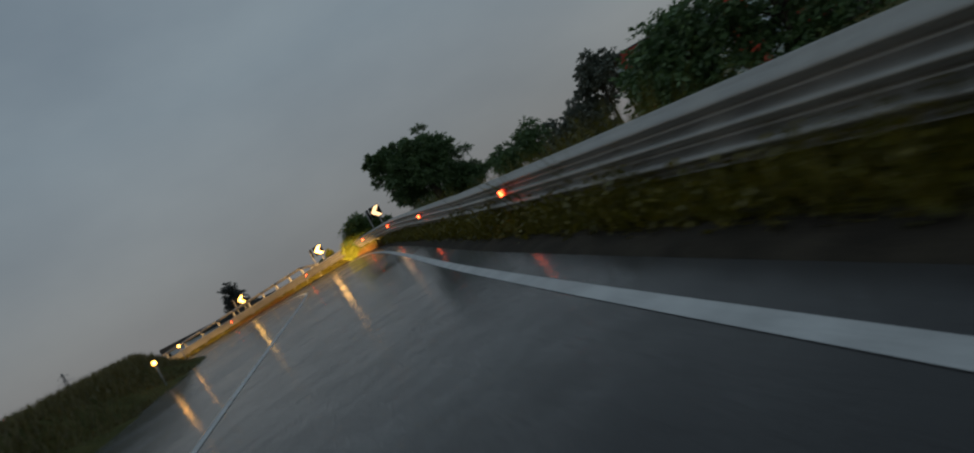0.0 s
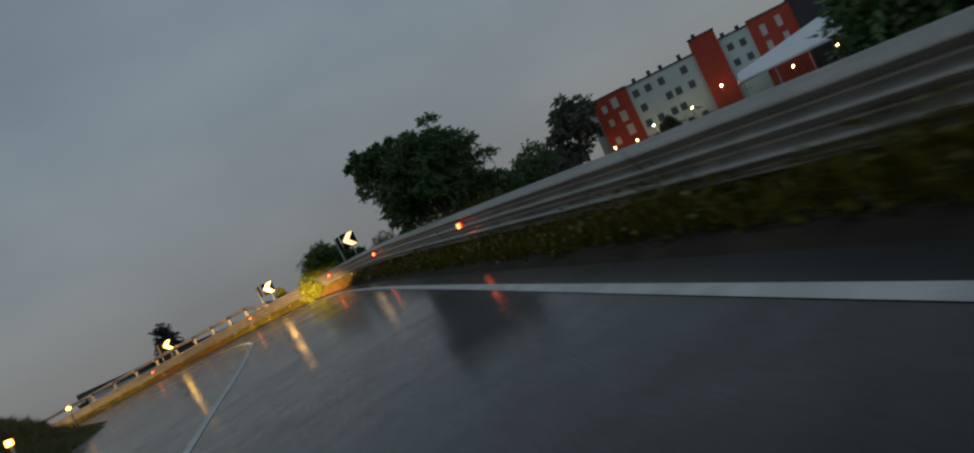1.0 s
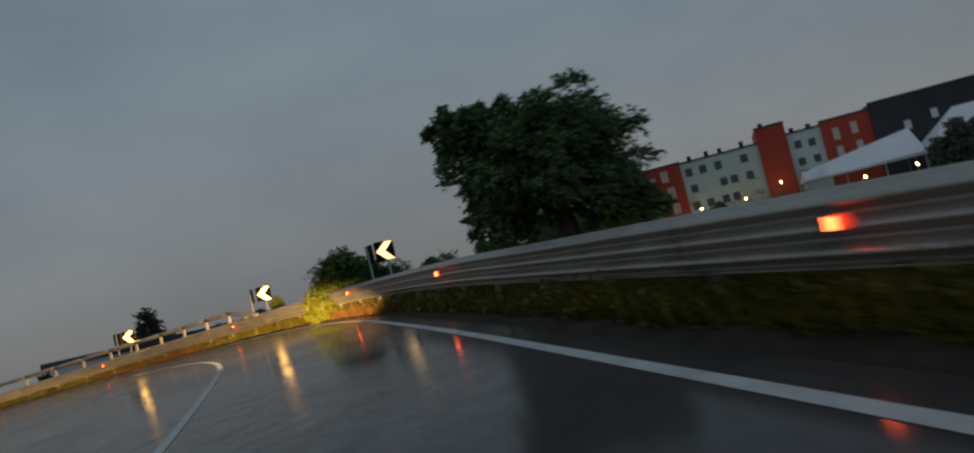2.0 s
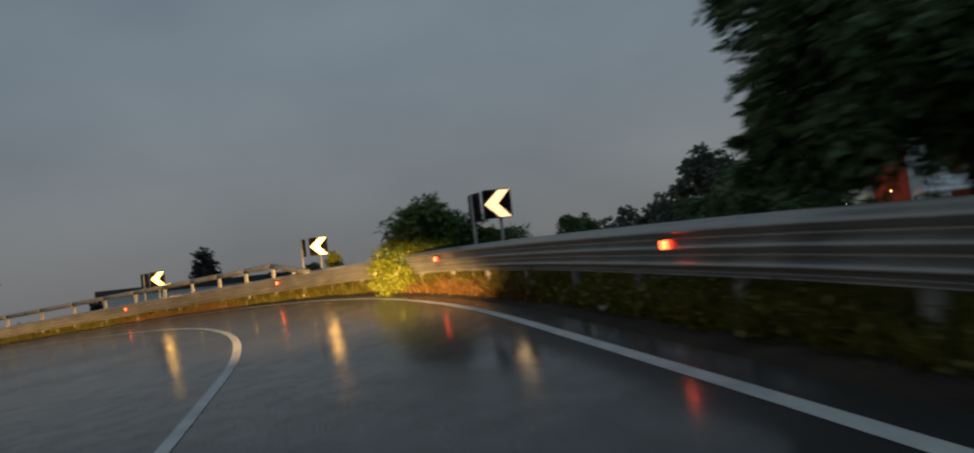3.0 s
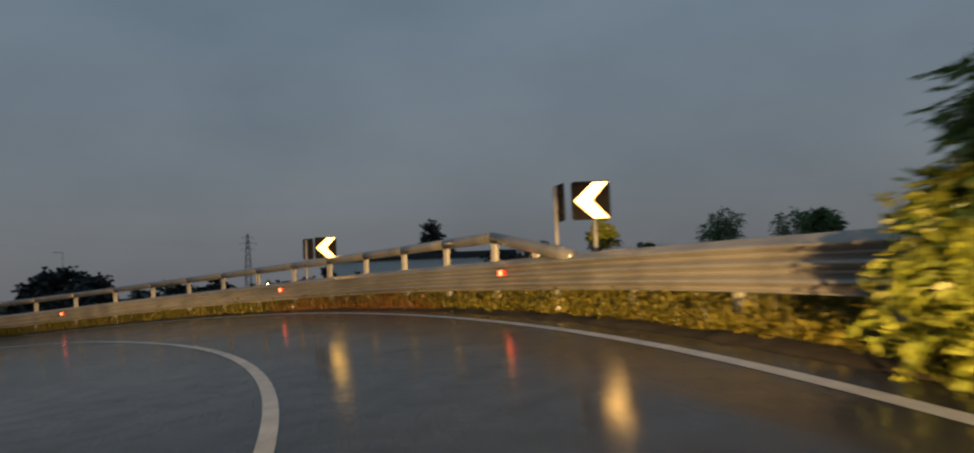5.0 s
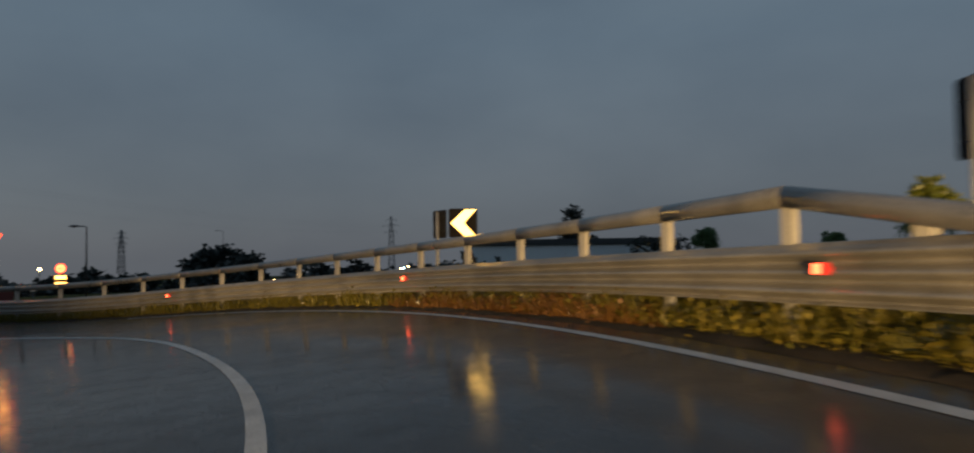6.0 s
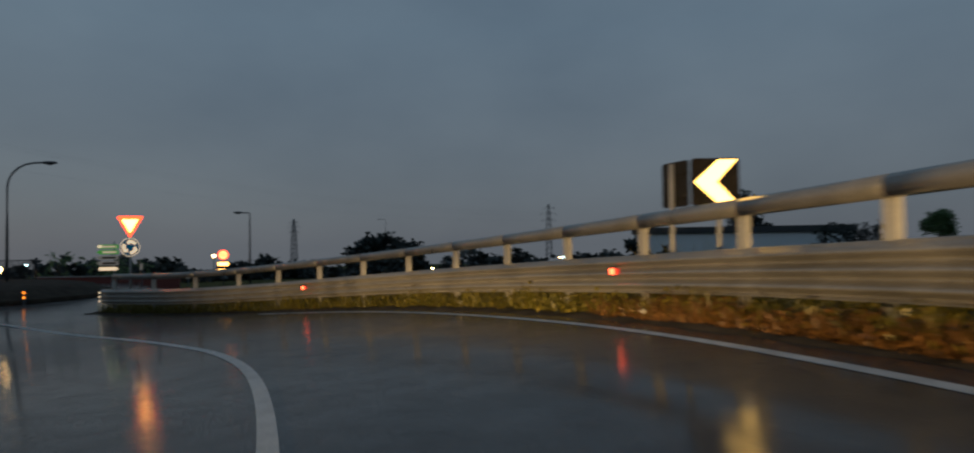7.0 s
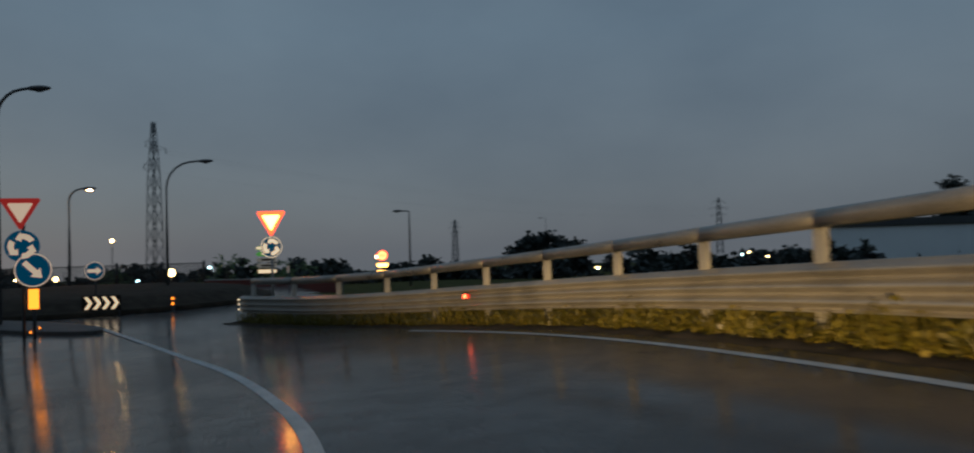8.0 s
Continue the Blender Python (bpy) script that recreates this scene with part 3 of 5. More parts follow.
def sign_from_behind(x, y, z, yaw):
    g = float(road_z(x, y))
    ob = thing("square_sign", "dark square sign turned away, beside a chevron sign", "road sign", sign_pose(x, y, z, yaw), "signs facing the other way")
    part("panel", prism(square(0.30), 0.02), M_SIGN_BACK, ob)
    part("bracket", boxed((0.5, 0.03, 0.05), Matrix.Translation((0, -0.025, 0.15))), M_SIGN_BACK, ob)
    part("bracket", boxed((0.5, 0.03, 0.05), Matrix.Translation((0, -0.025, -0.15))), M_SIGN_BACK, ob)
    part("post", tube([(0.0, -0.06, g - z - 0.6), (0.0, -0.06, 0.27)], 0.035, 10), M_POST, ob)


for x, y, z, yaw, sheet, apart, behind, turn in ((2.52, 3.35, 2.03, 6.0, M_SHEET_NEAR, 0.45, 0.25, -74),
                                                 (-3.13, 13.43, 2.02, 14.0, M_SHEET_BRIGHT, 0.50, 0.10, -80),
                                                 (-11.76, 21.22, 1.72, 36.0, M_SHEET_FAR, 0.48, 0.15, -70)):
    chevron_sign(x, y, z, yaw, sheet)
    a = radians(yaw)
    sign_from_behind(x - apart * math.cos(a) - behind * math.sin(a), y - apart * math.sin(a) + behind * math.cos(a), z - 0.02, yaw + turn)


def arrow_ring(r):
    """Three curved arrows of a roundabout sign, as outlines."""
    out = []
    for k in range(3):
        a0 = 2 * math.pi * k / 3 + 0.5
        ring = []
        for i in range(9):
            a = a0 + 1.15 * i / 8
            ring.append((r * 0.80 * math.cos(a), r * 0.80 * math.sin(a)))
        a = a0 + 1.15
        tip = [(r * 0.92 * math.cos(a), r * 0.92 * math.sin(a)), (r * 0.60 * math.cos(a + 0.62), r * 0.60 * math.sin(a + 0.62)),
               (r * 0.28 * math.cos(a), r * 0.28 * math.sin(a))]
        inner = []
        for i in range(9):
            a = a0 + 1.15 * (8 - i) / 8
            inner.append((r * 0.46 * math.cos(a), r * 0.46 * math.sin(a)))
        out.append(ring + tip + inner)
    return out


def straight_arrow(length, width, angle):
    h, w = length / 2, width / 2
    pts = [(-h, -w * 0.42), (h * 0.25, -w * 0.42), (h * 0.25, -w), (h, 0), (h * 0.25, w), (h * 0.25, w * 0.42), (-h, w * 0.42)]
    c, s_ = math.cos(angle), math.sin(angle)
    return [(x * c - z * s_, x * s_ + z * c) for x, z in pts]


def triangle(w):
    """A triangle that points down, with clipped corners."""
    h = w * 0.866
    a, b, c = Vector((-w / 2, h / 2)), Vector((w / 2, h / 2)), Vector((0, -h / 2))
    k = 0.06
    return [tuple(v) for v in (c.lerp(a, k), c.lerp(b, k), b.lerp(c, k), b.lerp(a, k), a.lerp(b, k), a.lerp(c, k))]


def round_sign(ob, name, r, dx, dz, face, white, arrows, rim=True):
    m = Matrix.Translation((dx, -0.02, dz))
    plate = part(name, prism(disc(r), 0.02, m), face, ob, "round blue sign face")
    if rim:
        bm = bmesh.new()
        o, i = disc(r, 32, dx, dz), disc(r * 0.93, 32, dx, dz)
        vo, vi = [bm.verts.new((x, -0.034, z)) for x, z in o], [bm.verts.new((x, -0.034, z)) for x, z in i]
        for k in range(32):
            bm.faces.new((vo[k], vo[(k + 1) % 32], vi[(k + 1) % 32], vi[k]))
        part("rim", bm, white, plate)
    for outline in arrows:
        part("arrow", prism(outline, 0.004, Matrix.Translation((dx, -0.036, dz))), white, plate, "white arrow")
    return plate


def give_way(ob, w, dz, red, white):
    plate = part("triangle", prism(triangle(w), 0.02, Matrix.Translation((0, -0.02, dz))), red, ob, "red-bordered triangle")
    part("triangle_face", prism(triangle(w * 0.62), 0.006, Matrix.Translation((0, -0.036, dz + w * 0.035))), white, plate)


# give-way and roundabout signs at the end of the barrier
yx, yy = -35.1, 25.2
sign = thing("give_way_sign", "give-way triangle over a round blue roundabout sign on one post", "road sign", sign_pose(yx, yy, LOW, 50), "give-way signs")
give_way(sign, 0.93, 3.08, M_SHEET_RED, M_SHEET)
round_sign(sign, "roundabout_disc", 0.34, 0.0, 2.34, M_SHEET_BLUE, M_SHEET_MID, arrow_ring(0.33))
part("post", tube([(0, 0.03, -0.4), (0, 0.03, 3.4)], 0.04, 10), M_POST, sign)

sign = thing("give_way_sign", "red give-way triangle over two blue discs and a yellow marker", "road sign", sign_pose(-36.18, 18.51, LOW, 66), "give-way signs")
give_way(sign, 1.04, 3.38, M_SHEET_RED_SIDE, M_SHEET_SIDE)
round_sign(sign, "roundabout_disc", 0.43, 0.04, 2.52, M_SHEET_BLUE, M_SHEET_SIDE, arrow_ring(0.43), False)
round_sign(sign, "keep_right_disc", 0.46, 0.30, 1.86, M_SHEET_BLUE, M_SHEET_SIDE, [straight_arrow(0.62, 0.34, radians(-45))])
part("marker", prism([(0.18, 0.80), (0.42, 0.80), (0.42, 1.34), (0.18, 1.34)], 0.05), M_SHEET_YELLOW, sign, "yellow marker plate")
part("post", tube([(0.05, 0.05, -0.4), (0.05, 0.05, 3.7)], 0.045, 10), M_POLE, sign)
part("post", tube([(0.30, 0.05, -0.4), (0.30, 0.05, 2.2)], 0.045, 10), M_POLE, sign)
for dx in (-0.15, 0.25):
    marker = thing("kerb_reflector", "small yellow reflector on the splitter island", "reflector", Matrix.Translation((-36.6 - dx * 3, 18.9 + dx, LOW + 0.14)), "island reflectors")
    part("base", boxed((0.10, 0.10, 0.04), None, 0.01), M_REFLECT_BODY, marker)
    part("lens", boxed((0.08, 0.03, 0.06), Matrix.Translation((0.04, -0.04, 0.03)), 0.006), M_SHEET_YELLOW, marker)

marker = thing("island_delineator", "short dark delineator with two amber reflectors at the roundabout island", "reflector", sign_pose(-42.2, 24.3, LOW, 55))
part("post", boxed((0.10, 0.06, 0.62), Matrix.Translation((0, 0, 0.31)), 0.01), M_POLE, marker)
for z in (0.30, 0.50):
    part("reflector", boxed((0.09, 0.02, 0.09), Matrix.Translation((0, -0.04, z)), 0.006), M_SHEET_YELLOW, marker, "amber reflector")

# direction boards behind the give-way sign: their writing cannot be read
boards = thing("direction_boards", "stack of small direction boards on a post across the roundabout", "direction sign", sign_pose(-52.7, 32.5, LOW, 50))
part("post", tube([(0.48, 0.04, 0.0), (0.48, 0.04, 2.7)], 0.05, 8), M_POST, boards)
for k, mat in enumerate((M_SHEET_GREEN, M_SHEET_GREEN, M_SHEET_PALE, M_SHEET_PALE, M_SHEET_MID)):
    z = 2.42 - 0.33 * k
    arrow = [(0.60, z + 0.10), (-0.36, z + 0.10), (-0.36, z - 0.10), (0.60, z - 0.10), (0.72, z)] if k == 4 else [(-0.32, z - 0.12), (0.72, z - 0.12), (0.72, z + 0.12), (-0.32, z + 0.12), (-0.48, z)]
    board = part("board", prism(arrow, 0.02), mat, boards, ("green board", "green board", "grey-white board", "grey-white board", "white board with a low glow of its own")[k])
    if k == 0:
        part("route_panel", prism([(-0.42, z - 0.06), (-0.18, z - 0.06), (-0.18, z + 0.08), (-0.42, z + 0.08)], 0.004, Matrix.Translation((0, -0.013, 0))), M_SHEET_MID, board)
    if k < 4:
        bar_mat = M_SHEET_SIDE if k < 2 else M_BLACK
        part("writing_bar", prism([(-0.16, z - 0.05), (0.58, z - 0.05), (0.58, z + 0.05), (-0.16, z + 0.05)], 0.004, Matrix.Translation((0, -0.013, 0))), bar_mat, board)

# two small plates on short posts behind the barrier end
for x, y, z, yaw, w, h in ((-37.9, 27.05, 0.19, 20, 0.12, 0.26), (-43.1, 32.15, -0.52, 45, 0.26, 0.18)):
    g = float(ground_z([x], [y])[0][0])
    plate_sign = thing("marker_plate", "small pale reflecting plate on a short dark post", "road marker", sign_pose(x, y, g, yaw), "marker plates")
    part("post", tube([(0, 0.03, -0.3), (0, 0.03, z - g + h * 0.4)], 0.022, 8), M_POLE, plate_sign)
    part("plate", prism([(-w / 2, z - g - h / 2), (w / 2, z - g - h / 2), (w / 2, z - g + h / 2), (-w / 2, z - g + h / 2)], 0.012), M_SHEET_PALE, plate_sign, "pale plate")

# arrow disc and chevron board on the central island
isl = thing("keep_right_sign", "round blue sign with a white arrow on the roundabout island", "road sign", sign_pose(-42.9, 21.75, LOW, 58))
round_sign(isl, "arrow_disc", 0.34, 0.0, 1.66, M_SHEET_BLUE, M_SHEET_SIDE, [straight_arrow(0.5, 0.30, 0.0)])
part("post", tube([(0, 0.03, 0.3), (0, 0.03, 1.95)], 0.03, 8), M_POLE, isl)
cb = thing("chevron_board", "long black board with four white chevrons on the island", "road sign", sign_pose(-42.65, 21.9, LOW, 58))
part("panel", prism([(-0.68, 0.20), (0.68, 0.20), (0.68, 0.74), (-0.68, 0.74)], 0.02), M_BLACK, cb)
for k in range(4):
    x0 = -0.60 + 0.31 * k
    pts = [(x0, 0.24), (x0 + 0.12, 0.24), (x0 + 0.28, 0.47), (x0 + 0.12, 0.70), (x0, 0.70), (x0 + 0.16, 0.47)]
    part("chevron", prism(pts, 0.004, Matrix.Translation((0, -0.014, 0))), M_SHEET_MID, cb, "white chevron")
for x0 in (-0.6, 0.6):
    part("post", tube([(x0, 0.04, -0.2), (x0, 0.04, 0.7)], 0.03, 8), M_POLE, cb)


def glowing_sign(x, y, z, yaw):
    g = LOW
    ob = thing("speed_sign", "round sign and two small white plates, given a glow of their own", "road sign", sign_pose(x, y, g, yaw))
    h = z - g
    face = part("disc", prism(disc(0.34, 28, 0, h), 0.02), M_SHEET_RED, ob, "narrow red rim")
    part("disc_face", prism(disc(0.28, 24, 0, h), 0.006, Matrix.Translation((0, -0.014, 0))), M_SHEET_ORANGE, face, "sign face with an orange glow of its own")
    for dx in (-0.08, 0.08):
        part("writing_bar", boxed((0.05, 0.004, 0.20), Matrix.Translation((dx, -0.02, h))), M_BLACK, face)
    part("plate", prism([(-0.35, h - 0.75), (0.35, h - 0.75), (0.35, h - 0.52), (-0.35, h - 0.52)], 0.02), M_SHEET, ob)
    part("plate", prism([(-0.35, h - 1.25), (0.35, h - 1.25), (0.35, h - 0.98), (-0.35, h - 0.98)], 0.02), M_SHEET, ob)
    part("post", tube([(0, 0.04, -1.5), (0, 0.04, h + 0.3)], 0.04, 8), M_POLE, ob)


glowing_sign(-53.9, 41.1, 0.42, 45)

# roundabout island and splitter island
def round_island():
    n, rings = 48, [(ISLAND_R, 0.0), (ISLAND_R, 0.16), (ISLAND_R - 0.35, 0.17), (ISLAND_R - 0.45, 0.20), (ISLAND_R - 1.2, 0.50), (ISLAND_R - 2.2, 0.62), (ISLAND_R - 5, 0.66), (0.5, 0.70)]
    verts, faces = [], []
    for r, h in rings:
        for k in range(n):
            a = 2 * math.pi * k / n
            w = 0.06 * noise.noise((r * math.cos(a), r * math.sin(a), 1.0)) if h > 0.3 else 0
            verts.append((ISLAND.x + r * math.cos(a), ISLAND.y + r * math.sin(a), LOW + h + w))
    for i in range(len(rings) - 1):
        for k in range(n):
            j = (k + 1) % n
            faces.append((i * n + k, i * n + j, (i + 1) * n + j, (i + 1) * n + k))
    faces.append(tuple(range((len(rings) - 1) * n, len(rings) * n)))
    return mesh_of("roundabout_island", verts, faces, M_SOIL, True)


tagged(new("roundabout_island", round_island()), "raised dark planted island of the roundabout", "traffic island", kind="structure")


def splitter():
    n, verts, faces = 28, [], []
    ux, uy = Vector((-0.95, -0.32)), Vector((-0.32, 0.95))
    for r, h in ((1.0, 0.0), (1.0, 0.11), (0.93, 0.13), (0.5, 0.15)):
        for k in range(n):
            a = 2 * math.pi * k / n
            p = Vector((-39.6, 19.0)) + ux * (4.0 * r * math.cos(a)) + uy * (1.0 * r * math.sin(a))
            verts.append((p.x, p.y, LOW - 0.02 + h))
    for i in range(3):
        for k in range(n):
            j = (k + 1) % n
            faces.append((i * n + k, i * n + j, (i + 1) * n + j, (i + 1) * n + k))
    faces.append(tuple(range(3 * n, 4 * n)))
    return mesh_of("splitter_island", verts, faces, M_DARK_KERB)


tagged(new("splitter_island", splitter()), "low kerbed concrete splitter island, wet and dark", "traffic island", kind="structure")


# ---------------------------------------------------------------- lamps, pylons, fence
def street_lamp(x, y, base, top, arm, yaw, lit=None, gooseneck=True, r=0.07):
    ob = thing("street_lamp", "tall dark street lamp, " + ("lit" if lit else "unlit"), "street lamp", sign_pose(x, y, base, yaw), "street lamps")
    h = top - base
    b = min(1.3, arm * 0.8)
    pts = [(0, 0, 0), (0, 0, h * 0.5), (0, 0, h - b)]
    if gooseneck:
        pts += [(b * (1 - math.cos(a)), 0, h - b + b * math.sin(a)) for a in (0.3, 0.6, 0.9, 1.2, 1.5)] + [(arm, 0, h + 0.03)]
    else:
        pts += [(0, 0, h - 0.05), (arm * 0.3, 0, h), (arm, 0, h)]
    part("pole", tube(pts, [r * 1.3, r] + [r * 0.7] * (len(pts) - 2), 8), M_POLE, ob)
    head = bmesh.new()
    bmesh.ops.create_uvsphere(head, u_segments=12, v_segments=8, radius=1.0, matrix=Matrix.Translation((arm + 0.28, 0, h + 0.02)) @ Matrix.Diagonal((0.40, 0.16, 0.09, 1)))
    hd = part("head", head, M_LAMP_HEAD, ob)
    glass = bmesh.new()
    bmesh.ops.create_uvsphere(glass, u_segments=10, v_segments=6, radius=1.0, matrix=Matrix.Translation((arm + 0.30, 0, h - 0.03)) @ Matrix.Diagonal((0.17, 0.10, 0.08, 1)))
    part("glass", glass, lit or M_LAMP_OFF, hd)


street_lamp(-50.9, 26.7, LOW - 0.2, 5.46, 1.7, 49.7)
street_lamp(-58.9, 46.7, -2.0, 3.69, 0.6, 229.7, None, False)
street_lamp(-40.45, 18.48, LOW - 0.2, 6.23, 1.05, 49.7)
street_lamp(-58.37, 23.77, -1.7, 4.6, 0.85, 49.7, M_LAMP_STREET)


def flood_lamp(x, y, z, r, mat):
    base = float(ground_z([x], [y])[0][0])
    ob = thing("flood_lamp", "distant light on a slim pole", "lamp", Matrix.Translation((x, y, base)), "distant lamps")
    part("pole", tube([(0, 0, -0.2), (0, 0, z - base)], 0.05, 6), M_POLE, ob)
    bm = bmesh.new()
    bmesh.ops.create_uvsphere(bm, u_segments=12, v_segments=8, radius=r * 0.62, matrix=Matrix.Translation((0, 0, z - base)))
    part("globe", bm, mat, ob)


# the last, red one stands in for a far car's lights; no car built
for x, y, z, r, mat in ((-67.2, 31.8, -0.45, 0.44, M_LAMP_LIT), (-72.5, 25.5, -0.69, 0.26, M_LAMP_LIT), (-123.9, 54.5, -1.4, 0.50, M_LAMP_WHITE), (-111.4, 38.2, 2.76, 0.32, M_LAMP_LIT),
                        (-83.8, 24.5, -0.94, 0.14, M_LAMP_LIT), (-98.8, 37.8, -1.9, 0.22, M_LAMP_WHITE), (-84.3, 54.9, -2.4, 0.20, M_LAMP_LIT), (-113.0, 129.5, -4.2, 0.30, M_LAMP_LIT),
                        (-79.6, 91.9, -2.5, 0.22, M_LAMP_LIT), (-68.8, 112.3, -1.0, 0.20, M_LAMP_LIT), (-72.4, 116.6, -1.4, 0.22, M_LAMP_WHITE), (-71.7, 122.8, -1.9, 0.22, M_LAMP_LIT), (-83.4, 96.2, -2.9, 0.18, M_LAMP_WHITE),
                        (-82.5, 58.3, 0.0, 0.26, M_LAMP_LIT), (-104.8, 139.0, -2.4, 0.34, M_LAMP_WHITE), (-94.5, 151.2, -2.2, 0.30, M_LAMP_LIT), (-79.0, 169.5, -2.2, 0.30, M_SHEET_RED)):
    flood_lamp(x, y, z, r, mat)
street_lamp(-150.0, 152.0, -2.6, 8.0, 1.4, 215, None, False)


def pylon(x, y, base, top, half, yaw, thick, arms):
    ob = thing("pylon", "lattice steel electricity pylon against the dusk sky", "pylon", sign_pose(x, y, base, yaw), "electricity pylons")
    h = top - base
    legs = []
    waist = 0.62 * h
    for sx, sy in ((-1, -1), (1, -1), (1, 1), (-1, 1)):
        pts = [(sx * half, sy * half, 0), (sx * half * 0.72, sy * half * 0.72, waist), (sx * half * 0.20, sy * half * 0.20, h)]
        part("leg", tube(pts, thick, 4), M_PYLON, ob)
    at = lambda sx, sy, z: Vector((sx, sy, 0)) * (half * (1 - 0.28 * z / waist) if z < waist else half * (0.72 - 0.52 * (z - waist) / (h - waist))) + Vector((0, 0, z))
    n = 9
    corners = [(-1, -1), (1, -1), (1, 1), (-1, 1)]
    for i in range(n):
        z0, z1 = h * i / n, h * (i + 1) / n
        for k in range(4):
            a, b = corners[k], corners[(k + 1) % 4]
            part("brace", tube([at(*a, z0), at(*b, z1)], thick * 0.55, 3), M_PYLON, ob)
            part("brace", tube([at(*b, z0), at(*a, z1)], thick * 0.55, 3), M_PYLON, ob)
    for up, side, reach in arms:
        z, tip = up * h, Vector((side * reach * h, 0, up * h))
        arm = part("crossarm", tube([(0, 0, z + 0.03 * h), tip, (0, 0, z - 0.012 * h)], thick * 0.8, 4), M_PYLON, ob)
        part("insulator", tube([tip, tip - Vector((0, 0, 0.035 * h))], thick * 0.9, 5), M_PYLON, arm)
    return ob


BOTH_SIDES = [(up, side, reach) for up, reach in ((0.70, 0.12), (0.82, 0.15), (0.93, 0.10)) for side in (-1, 1)]
STAGGERED = [(0.88, -1, 0.075), (0.82, 1, 0.120), (0.735, -1, 0.098)]
pylon(-139.0, 51.0, -3.0, 22.8, 0.98, 20, 0.075, STAGGERED)
pylon(-127.6, 198.8, -3.0, 12.9, 0.85, 40, 0.08, BOTH_SIDES)
pylon(-175.0, 141.0, -3.0, 8.6, 0.75, 30, 0.09, BOTH_SIDES)

# the cables that leave the tall pylon
power_line = thing("power_line", "thin sagging power cables leaving the tall pylon", "power line")
for up, side, reach in STAGGERED:
    a = sign_pose(-139.0, 51.0, -3.0, 20) @ Vector((side * reach * 25.8, 0, (up - 0.035) * 25.8))
    b = sign_pose(-127.6, 198.8, -3.0, 40) @ Vector((side * 1.7, 0, (up - 0.035) * 15.9))
    spans = [a.lerp(b, i / 16) - Vector((0, 0, 3.0 * 4 * (i / 16) * (1 - i / 16))) for i in range(17)]
    part("cable", tube(spans, 0.006, 4), M_PYLON, power_line)

fence = thing("fence", "dark steel mesh fence on posts beyond the roundabout", "fence")
fx0, fy0, fx1, fy1 = -66.0, 12.0, -61.95, 32.3
fn = 8
infill = bmesh.new()
for i in range(fn + 1):
    u = i / fn
    p = Vector((fx0 + (fx1 - fx0) * u, fy0 + (fy1 - fy0) * u, -1.7))
    part("post", tube([p, p + Vector((0, 0, 2.1))], 0.08, 6), M_FENCE, fence)
    if i < fn:
        q = Vector((fx0 + (fx1 - fx0) * (u + 1 / fn), fy0 + (fy1 - fy0) * (u + 1 / fn), -1.7))
        for j in range(26):
            box(infill, (0.03, 0.03, 1.9), Matrix.Translation(p.lerp(q, j / 26) + Vector((0, 0, 1.0))))
        mid, d = p.lerp(q, 0.5), q - p
        for zz in (0.15, 1.0, 1.95):
            part("fence_rail", boxed((d.length, 0.03, 0.05), Matrix.Translation(mid + Vector((0, 0, zz))) @ Matrix.Rotation(math.atan2(d.y, d.x), 4, "Z")), M_FENCE, fence)
tagged(part("mesh_infill", infill, M_FENCE, fence), kind="stuff")

wall = thing("low_wall", "low dull red wall beyond the roundabout exit", "wall", sign_pose(-58.5, 35.5, -1.9, 45), kind="structure")
part("wall_body", boxed((9.0, 0.3, 0.95), Matrix.Translation((0, 0, 0.48)), 0.02), M_BRICKRED, wall)
part("coping", boxed((9.1, 0.4, 0.06), Matrix.Translation((0, 0, 0.99)), 0.01), M_KERB, wall)


